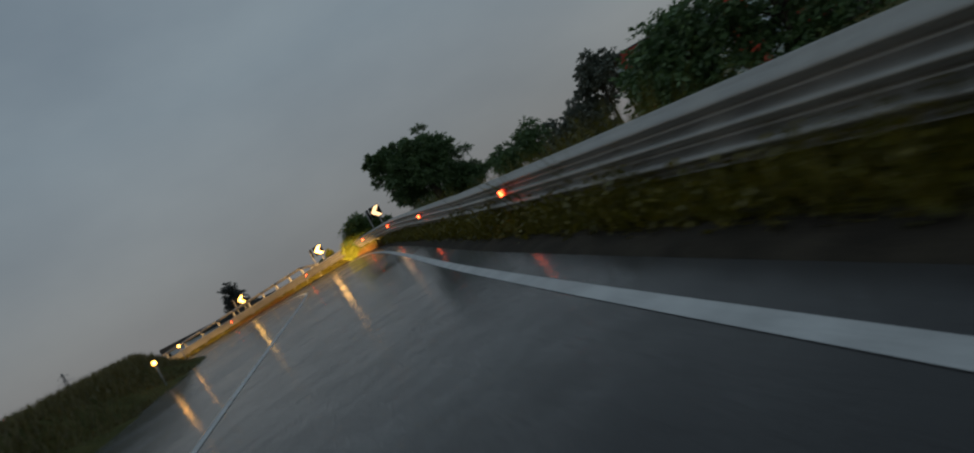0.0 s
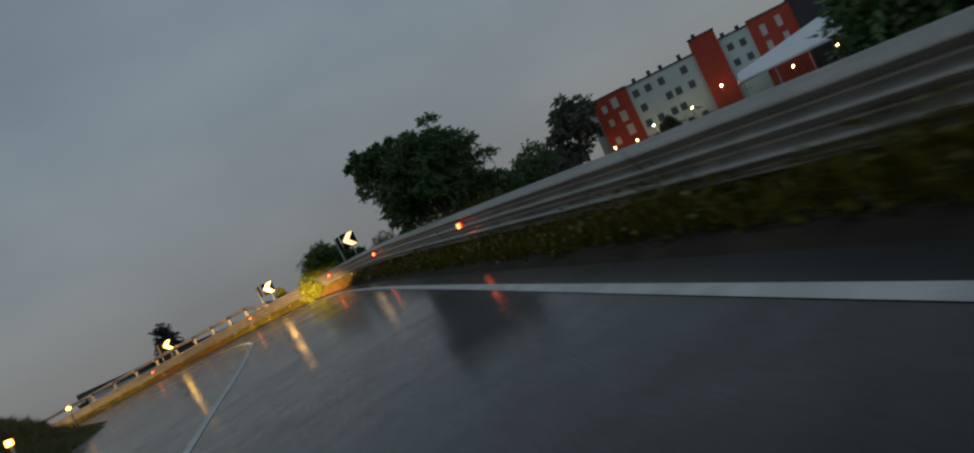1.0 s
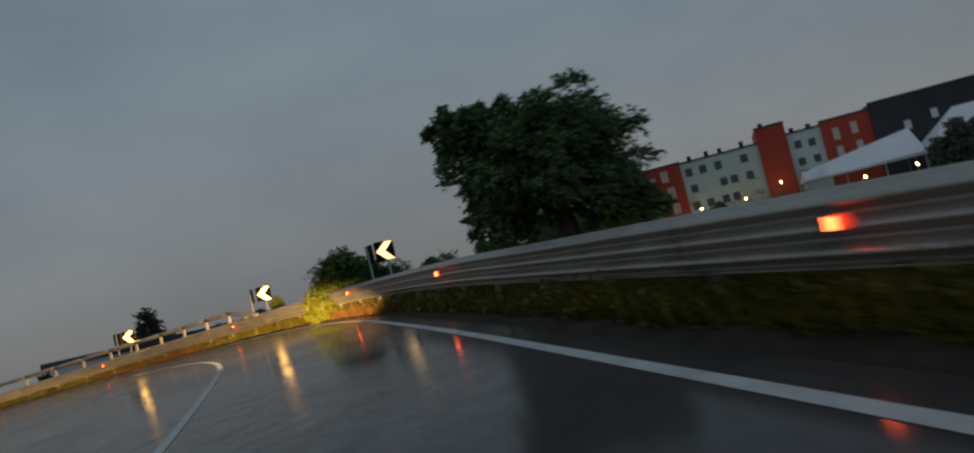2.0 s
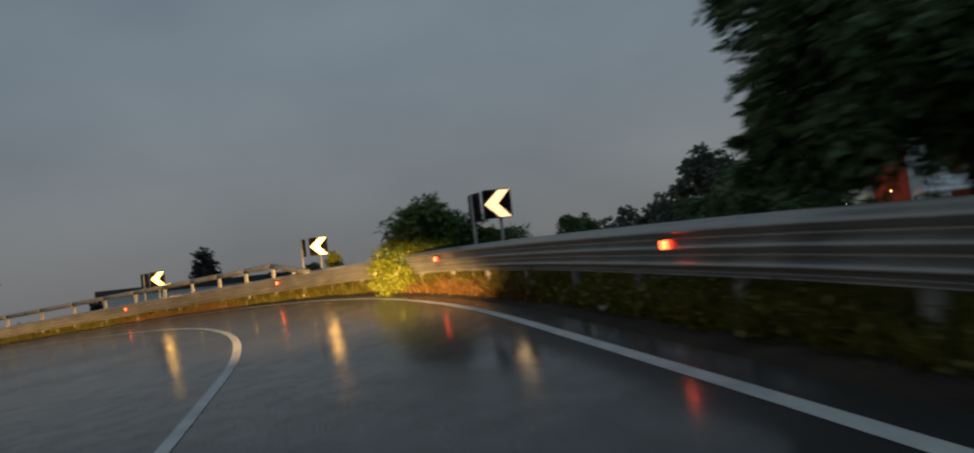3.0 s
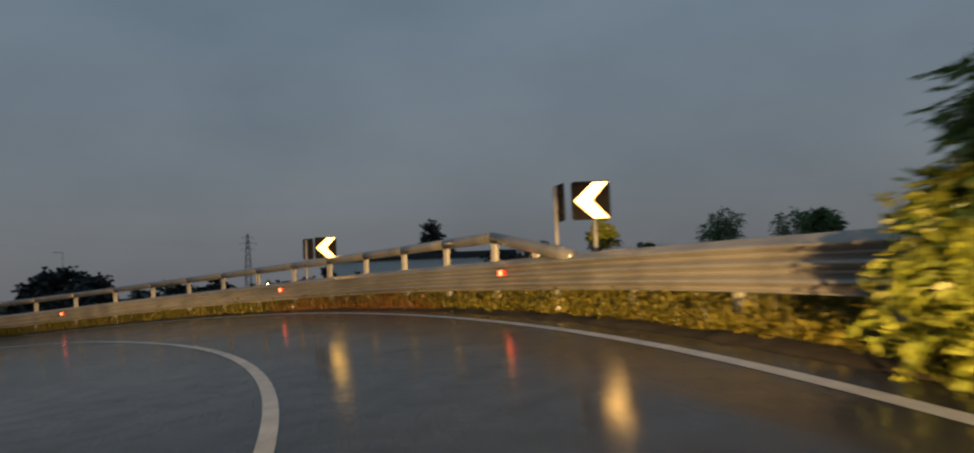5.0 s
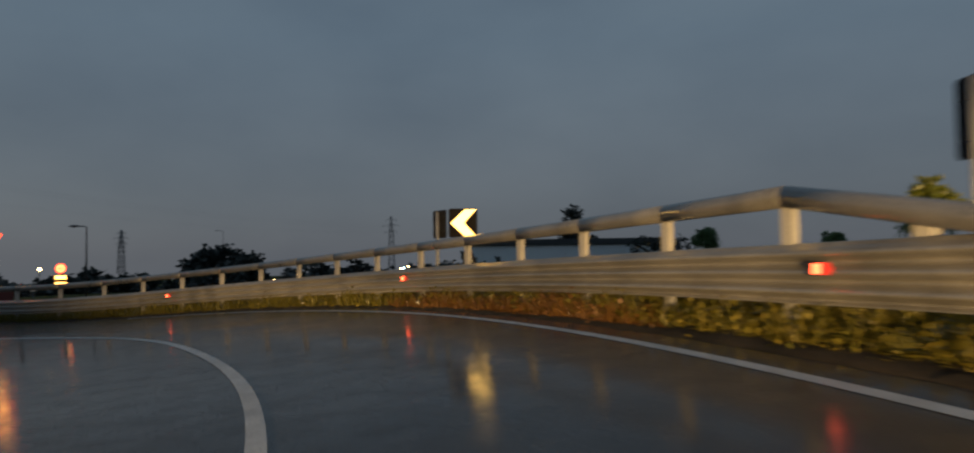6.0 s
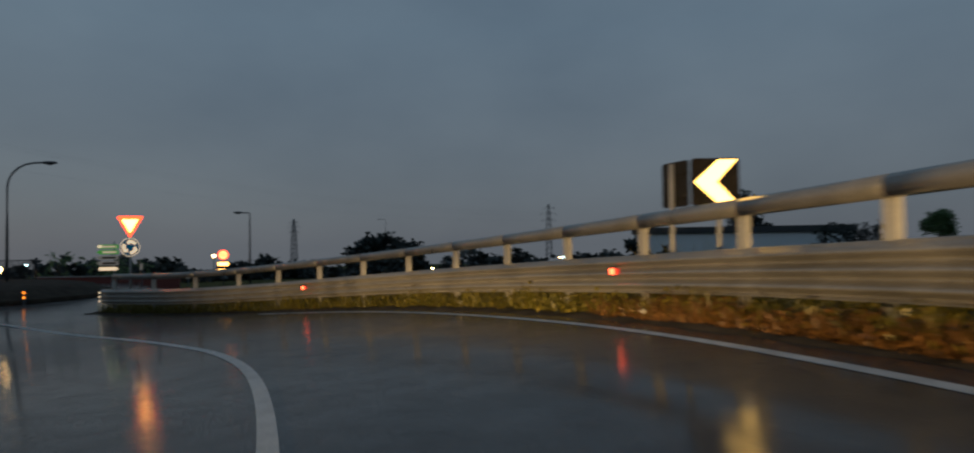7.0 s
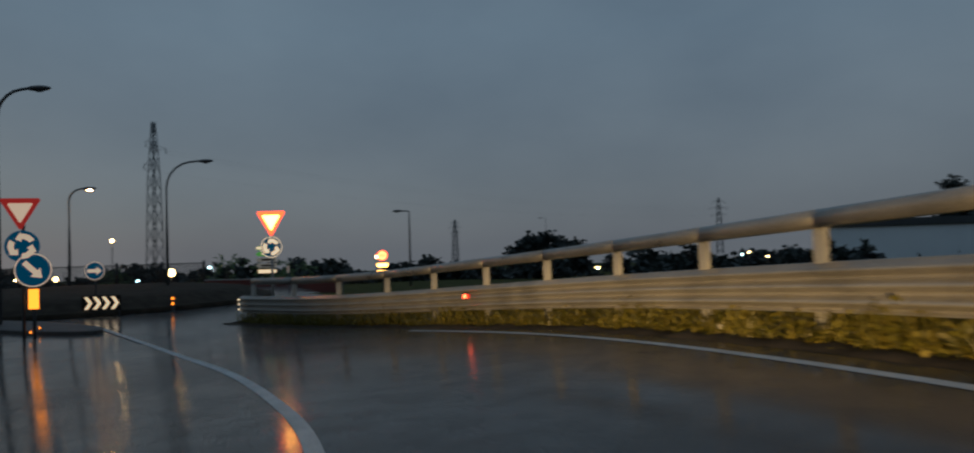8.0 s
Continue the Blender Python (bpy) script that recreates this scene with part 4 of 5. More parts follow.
# ---------------------------------------------------------------- trees
def leaf_cloud(name, clumps, count, size, mat, seed, flat=0.5, droop=0.35, per=11, away=None):
    """Leafy sprays: twigs that grow outwards from ragged clumps (centre, radii), bend down, and carry leaflets in pairs."""
    rng = np.random.default_rng(seed)
    vol = np.array([a * b * c for _, (a, b, c) in clumps]) ** 0.7
    share = np.maximum((count / per * vol / vol.sum()).astype(int), 3)
    verts, faces = [], []
    for (centre, radii), n in zip(clumps, share):
        centre, radii = np.array(centre), np.array(radii)
        for _ in range(n):
            d = rng.normal(size=3)
            d[2] = d[2] * 0.8 + 0.15
            d /= np.linalg.norm(d)
            start = centre + d * radii * (0.15 + 0.55 * rng.random())
            length = float(radii.mean()) * (0.5 + 0.55 * rng.random())
            grow = d + rng.normal(size=3) * 0.35
            if away is not None:
                lean = centre - np.array(away)
                grow += 1.1 * lean / np.linalg.norm(lean) + np.array((0, 0, 0.35))
            grow /= np.linalg.norm(grow)
            for k in range(per):
                u = (k + 1) / per
                p = start + grow * length * u - np.array((0, 0, droop * length * u * u))
                p = Vector(p + rng.normal(size=3) * size * 0.12)
                sz = size * (0.6 + 0.6 * rng.random())
                out = Vector(np.cross(grow, (0.1, 0.2, 1.0))).normalized() * (1 if k % 2 else -1)
                axis = (out * 0.8 + Vector(grow) * 0.6 + Vector(rng.normal(size=3)) * 0.3 - Vector((0, 0, droop))).normalized()
                side = axis.cross(Vector(rng.normal(size=3))).normalized() * sz * flat * 0.5
                i = len(verts)
                verts += [p, p + axis * sz * 0.42 + side, p + axis * sz, p + axis * sz * 0.42 - side]
                faces.append((i, i + 1, i + 2, i + 3))
    return mesh_of(name, verts, faces, mat)


def crown_clumps(centre, radii, n, seed, size=0.42):
    rng = np.random.default_rng(seed)
    out = []
    for _ in range(n):
        d = rng.normal(size=3)
        d /= np.linalg.norm(d)
        r = 0.35 + 0.55 * rng.random() ** 0.6
        c = np.array(centre) + d * np.array(radii) * r
        k = size * (0.6 + 0.7 * rng.random())
        out.append((tuple(c), tuple(np.array(radii) * k * (1, 1, 0.75))))
    return out


def lobed_clumps(centre, radii, lobes, seed):
    """A crown of separate boughs, each a ragged cluster, with notches of sky between them."""
    rng = np.random.default_rng(seed)
    out = []
    for k in range(lobes):
        z = -0.75 + 1.7 * (k + 0.5) / lobes
        a = 2.4 * k + 0.5 * rng.random()
        flat = math.sqrt(max(0.05, 1 - min(abs(z), 0.95) ** 2))
        d = np.array((math.cos(a) * flat, math.sin(a) * flat, z))
        c = np.array(centre) + d * np.array(radii) * (0.55 + 0.25 * rng.random())
        r = np.array(radii) * (0.30 + 0.18 * rng.random())
        out += crown_clumps(tuple(c), tuple(r), 6, seed + 7 * k, 0.52)
    out += crown_clumps(centre, tuple(np.array(radii) * 0.55), 10, seed + 999, 0.5)
    return out


def tufted_clumps(centre, radii, boughs, seed):
    """A crown of pointed boughs of uneven reach round a looser core."""
    rng = np.random.default_rng(seed)
    out = []
    for k in range(boughs):
        z = -0.80 + 1.78 * (k + 0.5) / boughs
        a = 2.4 * k + 0.6 * rng.random()
        flat = math.sqrt(max(0.08, 1 - min(abs(z), 0.97) ** 2))
        d = np.array((math.cos(a) * flat, math.sin(a) * flat, z))
        reach = (0.70 + 0.34 * rng.random() ** 1.3) * (1 - 0.55 * max(0.0, z - 0.55))
        for u, r in ((reach, 0.15), (reach * 0.80, 0.20), (reach * 0.58, 0.24)):
            c = np.array(centre) + d * np.array(radii) * u + rng.normal(size=3) * 0.06
            out.append((tuple(c), tuple(np.array(radii) * r * (0.8 + 0.4 * rng.random()))))
    return out + crown_clumps(centre, tuple(np.array(radii) * 0.55), 12, seed + 999, 0.5)


def tree(name, label, x, y, base, centre, radii, clumps, count, size, mat, seed, trunk_r=0.16, group="", flat=0.5, clump_size=0.42, lobes=0, tufts=0):
    ob = thing(name, label, name.replace("_", " "), Matrix.Translation((x, y, base)), group)
    rng = np.random.default_rng(seed + 50)
    c = Vector(centre) - Vector((x, y, base))
    cl = tufted_clumps(tuple(c), radii, tufts, seed) if tufts else lobed_clumps(tuple(c), radii, lobes, seed) if lobes else crown_clumps(tuple(c), radii, clumps, seed, clump_size)
    mid = c - Vector((0, 0, radii[2] * 0.35))
    part("trunk", tube([(0, 0, -0.3), mid * 0.5 + Vector((0.05, 0, 0)), mid, c + Vector((0, 0, radii[2] * 0.5))], [trunk_r * 1.3, trunk_r, trunk_r * 0.75, trunk_r * 0.2], 8), M_BARK, ob)
    for k in range(min(7, clumps)):
        tip = Vector(cl[k][0])
        start = mid.lerp(c, 0.5 * rng.random())
        part("limb", tube([start, start.lerp(tip, 0.5) + Vector((0, 0, 0.1 * radii[2])), tip], [trunk_r * 0.5, trunk_r * 0.3, trunk_r * 0.1], 6), M_BARK, ob)
    part("crown", leaf_cloud("crown", cl, count, size, mat, seed, flat, away=tuple(c) if tufts else None), None, ob)
    return ob


# the large tree behind the barrier
large_tree = tree("tree", "large dark leafy tree behind the guardrail", 6.5, -5.9, -1.6, (6.0, -6.2, 2.35), (2.05, 1.75, 1.62), 70, 62000, 0.125, M_LEAF, 11, 0.20, flat=0.40, tufts=34)
bough = tufted_clumps((-1.85, -0.2, 4.78), (1.0, 0.9, 0.80), 14, 61)
skirt = tufted_clumps((0.85, 0.1, 2.75), (1.0, 0.95, 0.95), 14, 64)
part("lower_bough", leaf_cloud("lower_bough", skirt, 15000, 0.125, M_LEAF, 65, 0.40, away=(0.3, 0.0, 3.0)), None, large_tree)
flank = tufted_clumps((-1.30, 0.75, 3.35), (0.95, 0.85, 0.85), 12, 67)
part("side_bough", leaf_cloud("side_bough", flank, 11000, 0.125, M_LEAF, 68, 0.40, away=(-0.3, 0.2, 3.4)), None, large_tree)
part("upper_bough", leaf_cloud("upper_bough", bough, 15000, 0.125, M_LEAF, 62, 0.40, away=(-0.6, 0.0, 3.6)), None, large_tree)
tree("tree", "smaller dark leafy tree beside the large one", 7.0, 0.0, -1.6, (7.0, 0.0, 1.15), (1.35, 1.4, 1.0), 26, 15000, 0.13, M_LEAF, 12, 0.12, flat=0.36, tufts=16)
# the bush that leans over the barrier
bush = thing("bush", "bright green bush growing through and over the guardrail", "bush", Matrix.Translation((0.75, 6.9, 0.1)))
for k, (tx, ty, tz) in enumerate(((0.1, 0.1, 2.2), (-0.6, 0.0, 1.7), (0.8, 0.2, 1.9), (-0.8, -0.4, 0.9))):
    part("stem", tube([(0.3 + 0.06 * k, 0.1, -0.7), (0.3 + 0.2 * tx, 0.1, 0.4), (0.6 * tx, 0.7 * ty, 0.75 * tz), (tx, ty, tz)], [0.05, 0.04, 0.025, 0.008], 6), M_BARK, bush)
upper = crown_clumps((0.05, 0.15, 1.72), (1.15, 0.95, 0.66), 17, 21, 0.55) + crown_clumps((0.95, 0.35, 1.45), (0.5, 0.45, 0.32), 5, 29, 0.6) + crown_clumps((1.55, 0.55, 1.30), (0.6, 0.5, 0.36), 6, 33, 0.55)
# one plant: darker above the beam, lime where lamplight is put in
part("crown", leaf_cloud("crown", upper, 27000, 0.14, M_LEAF_MID, 22, 0.32, 0.30, 17), None, bush, "upper leaves of the same plant in its unlit darker green")
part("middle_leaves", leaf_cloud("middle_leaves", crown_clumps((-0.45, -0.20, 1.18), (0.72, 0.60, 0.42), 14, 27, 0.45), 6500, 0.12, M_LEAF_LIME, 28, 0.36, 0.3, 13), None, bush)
part("lower_leaves", leaf_cloud("lower_leaves", crown_clumps((-0.78, -0.42, 0.72), (0.58, 0.62, 0.46), 14, 23, 0.50) + crown_clumps((-0.35, -0.85, 0.55), (0.45, 0.5, 0.36), 8, 26, 0.50), 9500, 0.105, M_LEAF_LIME, 24, 0.38, 0.4, 13), None, bush, "lower leaves, lamplight put into their lime green")

shrub = thing("shrub", "small yellow-green shrub behind the guardrail and sign", "shrub", Matrix.Translation((-3.35, 18.3, -0.8)))
part("stem", tube([(0, 0, 0), (0.03, 0, 1.2), (0, 0, 2.3)], [0.05, 0.03, 0.015], 6), M_BARK, shrub)
part("crown", leaf_cloud("crown", crown_clumps((0, 0, 2.35), (0.36, 0.36, 0.48), 14, 31, 0.42), 2200, 0.10, M_LEAF_LIME, 32), None, shrub)

# trees further off, past the barrier
for k, (x, y, top, r, tall) in enumerate((
        (11.3, 12.5, 2.9, 1.3, 4.5), (13.2, 12.3, 3.2, 1.3, 5.0), (12.85, -18.1, 2.05, 1.1, 4.0),
        (13.7, -18.5, 2.56, 1.6, 4.0), (15.7, -19.3, 2.73, 1.6, 5.0), (18.2, -21.0, 3.07, 1.87, 6.0), (20.8, -23.6, 3.07, 1.87, 6.0),
        (5.9, 44.0, 3.4, 1.3, 2.5), (10.6, 43.0, 3.7, 1.2, 3.0), (13.4, 52.0, 4.4, 1.2, 3.5),
        (-13.8, 69.0, 2.9, 1.0, 3.0), (-4.5, 74.0, 2.6, 1.0, 3.0), (2.5, 77.0, 5.6, 2.0, 4.0), (9.0, 72.0, 5.0, 2.6, 4.0))):
    h = r * 0.9 if tall < 3.1 else r * 1.1
    tree("tree", "dark tree beyond the embankment", x, y, -2.8, (x, y, top - h), (r, r, h), 18, 6500, 0.17 + 0.02 * r, M_LEAF, 100 + k, 0.12, "trees beyond the embankment", 0.5)

# lone and distant trees
def far_tree(x, y, top, r, h, seed, count=1400, clumps=14):
    base = float(ground_z([x], [y])[0][0]) - 0.3
    h = max(h, 0.54 * (top - base))
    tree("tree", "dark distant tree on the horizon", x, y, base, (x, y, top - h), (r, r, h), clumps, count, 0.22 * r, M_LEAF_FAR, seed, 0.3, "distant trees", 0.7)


far_tree(-73.0, 213.0, 15.6, 3.9, 8.5, 201, 7000, 40)
far_tree(-70.0, 212.0, 9.0, 4.8, 4.5, 202, 4000, 24)
far_tree(-113.8, 113.7, 2.9, 4.6, 3.3, 203, 8000, 40)
far_tree(-109.0, 116.0, 2.6, 4.0, 3.0, 204, 4000, 24)
for k in range(44):
    a = radians(-20 + 3.2 * k + 2.0 * math.sin(k * 2.3))
    d = 170 + 60 * math.sin(k * 1.7) + 20 * math.sin(k * 5.1)
    top = 0.8 - d * (0.025 - 0.009 * abs(math.sin(k * 3.7)) ** 2) * max(0.0, math.sin(a + 0.35)) + 0.6
    far_tree(-5 - d * math.sin(a), 8 + d * math.cos(a), top, 6.0 + 2.5 * math.sin(k * 2.9), 3.0 + 1.2 * math.sin(k * 4.3), 300 + k, 1500, 16)
for k in range(30):
    a = radians(28 + 2.3 * k + 0.8 * math.sin(k * 2.1))
    d = 118 + 22 * math.sin(k * 1.3)
    x, y = -5 - d * math.sin(a), 8 + d * math.cos(a)
    g = float(ground_z([x], [y])[0][0])
    far_tree(x, y, g + 2.35 + 1.3 * math.sin(k * 2.7), 3.6 + 0.8 * math.sin(k * 1.9), 2.3, 700 + k, 1500, 16)
# shrubs inside the fence and on the island
for k, (x, y, top, r) in enumerate(((-64.0, 27.6, -0.1, 1.1), (-65.0, 35.0, 0.5, 1.7), (-64.5, 37.6, 0.2, 1.4), (-67.0, 41.0, 0.4, 1.7), (-12.5, -4.0, 0.6, 0.8), (-11.5, 1.0, 0.2, 0.6), (-12.0, -9.0, 1.0, 0.7))):
    tree("shrub", "dark shrub on rough ground", x, y, -2.2 if x < -30 else -0.6, (x, y, top - r * 0.7), (r, r, r * 0.8), 10, 900, 0.20, M_LEAF, 400 + k, 0.05, "shrubs", 0.5)


# ---------------------------------------------------------------- roadside weeds and grass
def blades(name, n, seed, mat, s0, s1, o0, o1, low, high, lean=0.5, leafy=0.5, leaf=0.03, low_by=0.0, peak=0.0):
    """Thin bent blades and small weed leaves in drifts of uneven height."""
    rng = np.random.default_rng(seed)
    ss = np.sort(s0 + (s1 - s0) * (rng.beta(peak, peak, n) if peak else rng.random(n)))
    knots = np.arange(s0, s1 + 0.1, 0.1)
    drifts = [0.55 + 0.9 * max(0.0, 0.5 + noise.noise((v * 0.7, seed, 0.0)) + 0.4 * noise.noise((v * 2.9, seed, 3.0))) for v in knots]
    o = o0 + (o1 - o0) * rng.random(n)
    h = (low + (high - low) * rng.random(n) ** 1.5) * np.interp(ss, knots, drifts)
    x = np.interp(ss, S, EDGE[:, 0]) + o * np.interp(ss, S, RIGHT[:, 0])
    y = np.interp(ss, S, EDGE[:, 1]) + o * np.interp(ss, S, RIGHT[:, 1])
    p = np.stack([x, y, road_z(x, y) + 0.01 - low_by], 1)
    pick = rng.random(n) < leafy
    # leaves: four corners each
    k = int(pick.sum())
    q = p[pick] + np.stack([rng.normal(size=k) * 0.06, rng.normal(size=k) * 0.06, h[pick] * rng.random(k)], 1)
    sz = (leaf * (0.7 + 1.2 * rng.random(k)))[:, None]
    axis = rng.normal(size=(k, 3)) * (1, 1, 0.6)
    axis *= sz / np.linalg.norm(axis, axis=1)[:, None]
    w = np.cross(axis, (0.2, 0.3, 1.0))
    w *= 0.35 * sz / np.linalg.norm(w, axis=1)[:, None]
    leaves = np.stack([q, q + axis * 0.5 + w, q + axis, q + axis * 0.5 - w], 1).reshape(-1, 3)
    # blades: five corners each
    m = n - k
    b0, hb = p[~pick], h[~pick]
    a = rng.random(m) * 6.283
    side = np.stack([np.cos(a), np.sin(a), 0 * a], 1) * (0.003 + 0.006 * rng.random(m))[:, None]
    tip = b0 + np.stack([rng.normal(size=m) * lean * hb * 0.6, rng.normal(size=m) * lean * hb * 0.6, hb], 1)
    mid = b0 * 0.45 + tip * 0.55
    mid[:, 2] += 0.10 * hb
    stalks = np.stack([b0 - side, b0 + side, mid + side, tip, mid - side], 1).reshape(-1, 3)
    faces = [(i, i + 1, i + 2, i + 3) for i in range(0, 4 * k, 4)]
    for i in range(4 * k, 4 * k + 5 * m, 5):
        faces += [(i, i + 1, i + 2, i + 4), (i + 4, i + 2, i + 3)]
    return mesh_of(name, np.concatenate([leaves, stalks]).tolist(), faces, mat)


W0, W1 = nearest_s(8.2, -40), LENGTH - 0.5
tagged(new("roadside_weeds", blades("roadside_weeds", 170000, 7, M_WEED, W0, W1, 0.72, 1.55, 0.05, 0.40, 0.6, 0.82, 0.052)), "yellow-green weeds and grass under the guardrail", "grass", kind="stuff")
for k, (first, last) in enumerate(((94.0, 103.0), (113.5, 123.0))):
    tagged(new("dry_grass", blades("dry_grass", 8500, 8 + 30 * k, M_WEED_DRY, first, last, 0.58, 1.05, 0.03, 0.30, 0.7, 0.62, 0.045, peak=1.8)), "dry orange-brown grass under the guardrail", "grass", kind="stuff")

tagged(new("tall_grass", blades("tall_grass", 70000, 10, M_WEED, W0, W1, 1.25, 2.4, 0.35, 0.80, 0.5, 0.4, 0.045, 0.12)), "tall rank grass behind the guardrail", "grass", kind="stuff")


def litter(s, off, size, seed):
    """A crumpled scrap, pressed into the grass."""
    rng = np.random.default_rng(seed)
    n = 5
    verts = [((i / (n - 1) - 0.5) * size, (j / (n - 1) - 0.5) * size * 0.7, 0.10 + 0.030 * rng.random() + 0.02 * math.sin(i * 1.7 + j)) for i in range(n) for j in range(n)]
    faces = [(i * n + j, (i + 1) * n + j, (i + 1) * n + j + 1, i * n + j + 1) for i in range(n - 1) for j in range(n - 1)]
    faces += [tuple(reversed(f)) for f in [tuple(v + n * n for v in f) for f in faces]]
    verts += [(x, y, z - 0.006) for x, y, z in verts]
    ob = new("litter", mesh_of("litter", verts, faces, M_LITTER))
    ob.matrix_world = Matrix.Translation(along(s, off, 0.03)) @ Matrix.Rotation(rng.random() * 6.28, 4, "Z") @ Matrix.Rotation(0.5, 4, "X")
    return tagged(ob, "crumpled pale scrap of litter in the wet verge", "litter", "litter along the verge")


for k, (v, off, size) in enumerate(((91.8, 0.56, 0.08), (98.3, 0.72, 0.08), (109.4, 0.62, 0.06), (121.4, 0.60, 0.07), (127.4, 0.70, 0.06))):
    litter(v, off, size, 40 + k)


def bank_grass():
    rng = np.random.default_rng(9)
    verts, faces = [], []
    n = 40000
    xs, ys = -3.5 - 13.0 * rng.random(n), -34 + 38 * rng.random(n)
    zs, off = ground_z(xs, ys)
    for x, y, z, o in zip(xs, ys, zs, off):
        if o > -9.5 or rng.random() > min(1.0, (x + 16.7) / 4.0, (y + 34) / 8.0, (4.0 - y) / 4.0):
            continue
        h, a = 0.12 + 0.28 * rng.random(), rng.random() * 6.283
        side = Vector((math.cos(a), math.sin(a), 0)) * 0.035
        p = Vector((x, y, z - 0.08))
        tip = p + Vector((rng.normal() * 0.1, rng.normal() * 0.1, h + 0.08))
        i = len(verts)
        verts += [p - side, p + side, tip]
        faces.append((i, i + 1, i + 2))
    return mesh_of("bank_grass", verts, faces, M_BANK_GRASS)


tagged(new("bank_grass", bank_grass()), "olive grass on the bank inside the bend", "grass", kind="stuff")


def marker_post(x, y, z, s):
    g = float(road_z(x, y))
    ob = thing("marker_sign", "small white retroreflective marker sign with its own glow, on a post by the bank", "road sign", sign_pose(x, y, g, 12), "marker signs by the bank")
    h = z - g
    part("plate", prism([(-s, h - s), (s, h - s), (s, h + s), (-s, h + s)], 0.02), M_SHEET, ob)
    part("post", tube([(0, 0.04, -0.3), (0, 0.04, h + s * 0.8)], 0.03, 8), M_POST, ob)


marker_post(-6.55, -8.54, 0.24, 0.075)
marker_post(-9.3, 0.84, 0.50, 0.06)


# ---------------------------------------------------------------- apartment building and canopy
FC, FDIR = Vector((65.4, 97.7, 0)), Vector((0.437, 0.9, 0))
FYAW = math.atan2(-FDIR.x, FDIR.y)
GROUND_B = -2.6
building = thing("apartment_building", "red and pale rendered apartment building with a dark end block", "building", Matrix.Translation(FC) @ Matrix.Rotation(FYAW, 4, "Z"))


def block(x0, x1, front, depth, top, mat, name="wall"):
    return part(name, boxed((x1 - x0, depth, top - GROUND_B), Matrix.Translation(((x0 + x1) / 2, front + depth / 2, (top + GROUND_B) / 2))), mat, building)


def window(wall_ob, x, z, w, h, front, pane_mat, sill=True):
    fr = part("window", bmesh.new(), M_PALE_WINDOW, wall_ob)
    bm = bmesh.new()
    t = 0.08
    for dx, dz, sx, sz in ((0, h / 2, w + t, t), (0, -h / 2, w + t, t), (-w / 2, 0, t, h), (w / 2, 0, t, h)):
        box(bm, (sx, 0.12, sz), Matrix.Translation((x + dx, front - 0.03, z + dz)))
    box(bm, (w, 0.02, h), Matrix.Translation((x, front - 0.012, z)))
    bm.to_mesh(fr.data)
    bm.free()
    fr.data.materials.clear()
    fr.data.materials.append(pane_mat)


red1 = block(-18.2, -11.3, -0.6, 12, 12.2, M_RED_WALL)
pale1 = block(-11.3, 2.0, 0.0, 11, 12.0, M_PALE_WALL)
end_wing = block(-20.2, -18.2, 1.6, 9, 10.6, M_PALE_WALL)
window(end_wing, -19.2, 6.5, 0.8, 1.3, 1.6, M_GLASS)
red2 = block(2.0, 6.7, -0.8, 12, 14.4, M_RED_WALL)
pale2 = block(6.7, 12.1, 0.0, 11, 12.3, M_PALE_WALL)
red3 = block(12.1, 19.6, -0.6, 12, 12.8, M_RED_WALL)
dark = block(19.6, 36.0, -1.0, 14, 13.6, M_DARK_WALL)
for x, z in ((-16.4, 10.0), (-14.2, 10.4), (-16.2, 7.2), (-13.6, 7.4), (-16.4, 3.6), (-13.4, 4.6)):
    window(red1, x, z, 0.9 if x < -15 else 1.2, 1.3 if x < -15 else 1.9, -0.6, M_PALE_WINDOW)
for i, x in enumerate((-10.0, -7.6, -5.0, -3.2, -0.6)):
    for j, z in enumerate((10.2, 7.2, 4.2, 1.2)):
        if (i * 3 + j) % 5 != 4:
            window(pale1, x + 0.3 * (j % 2), z, 1.1, 1.3, 0.0, M_LIT_WINDOW if (i, j) in ((4, 2), (2, 3)) else M_GLASS)
for x, z in ((8.2, 10.2), (10.4, 10.0), (8.2, 7.2), (10.6, 7.2), (9.4, 4.2)):
    window(pale2, x, z, 1.0, 1.2, 0.0, M_GLASS)
for x, z in ((14.2, 10.3), (17.0, 10.6), (14.2, 7.2), (17.2, 7.4)):
    window(red3, x, z, 0.9, 1.9, -0.6, M_PALE_WINDOW)
for x, z in ((24.5, 8.8), (28.5, 9.6), (32.0, 8.4)):
    window(dark, x, z, 0.9, 1.4, -1.0, M_SHED_WALL)
for x0, x1, z, f in ((-18.3, -11.2, 12.2, -0.7), (-11.3, 2.0, 12.0, -0.15), (1.9, 6.8, 14.4, -0.9), (6.8, 12.0, 12.3, -0.15), (12.0, 19.7, 12.8, -0.7), (19.6, 36.1, 13.6, -1.1)):
    part("parapet", boxed((x1 - x0, 0.5, 0.3), Matrix.Translation(((x0 + x1) / 2, f + 0.25, z + 0.1))), M_ROOF_DARK, building)
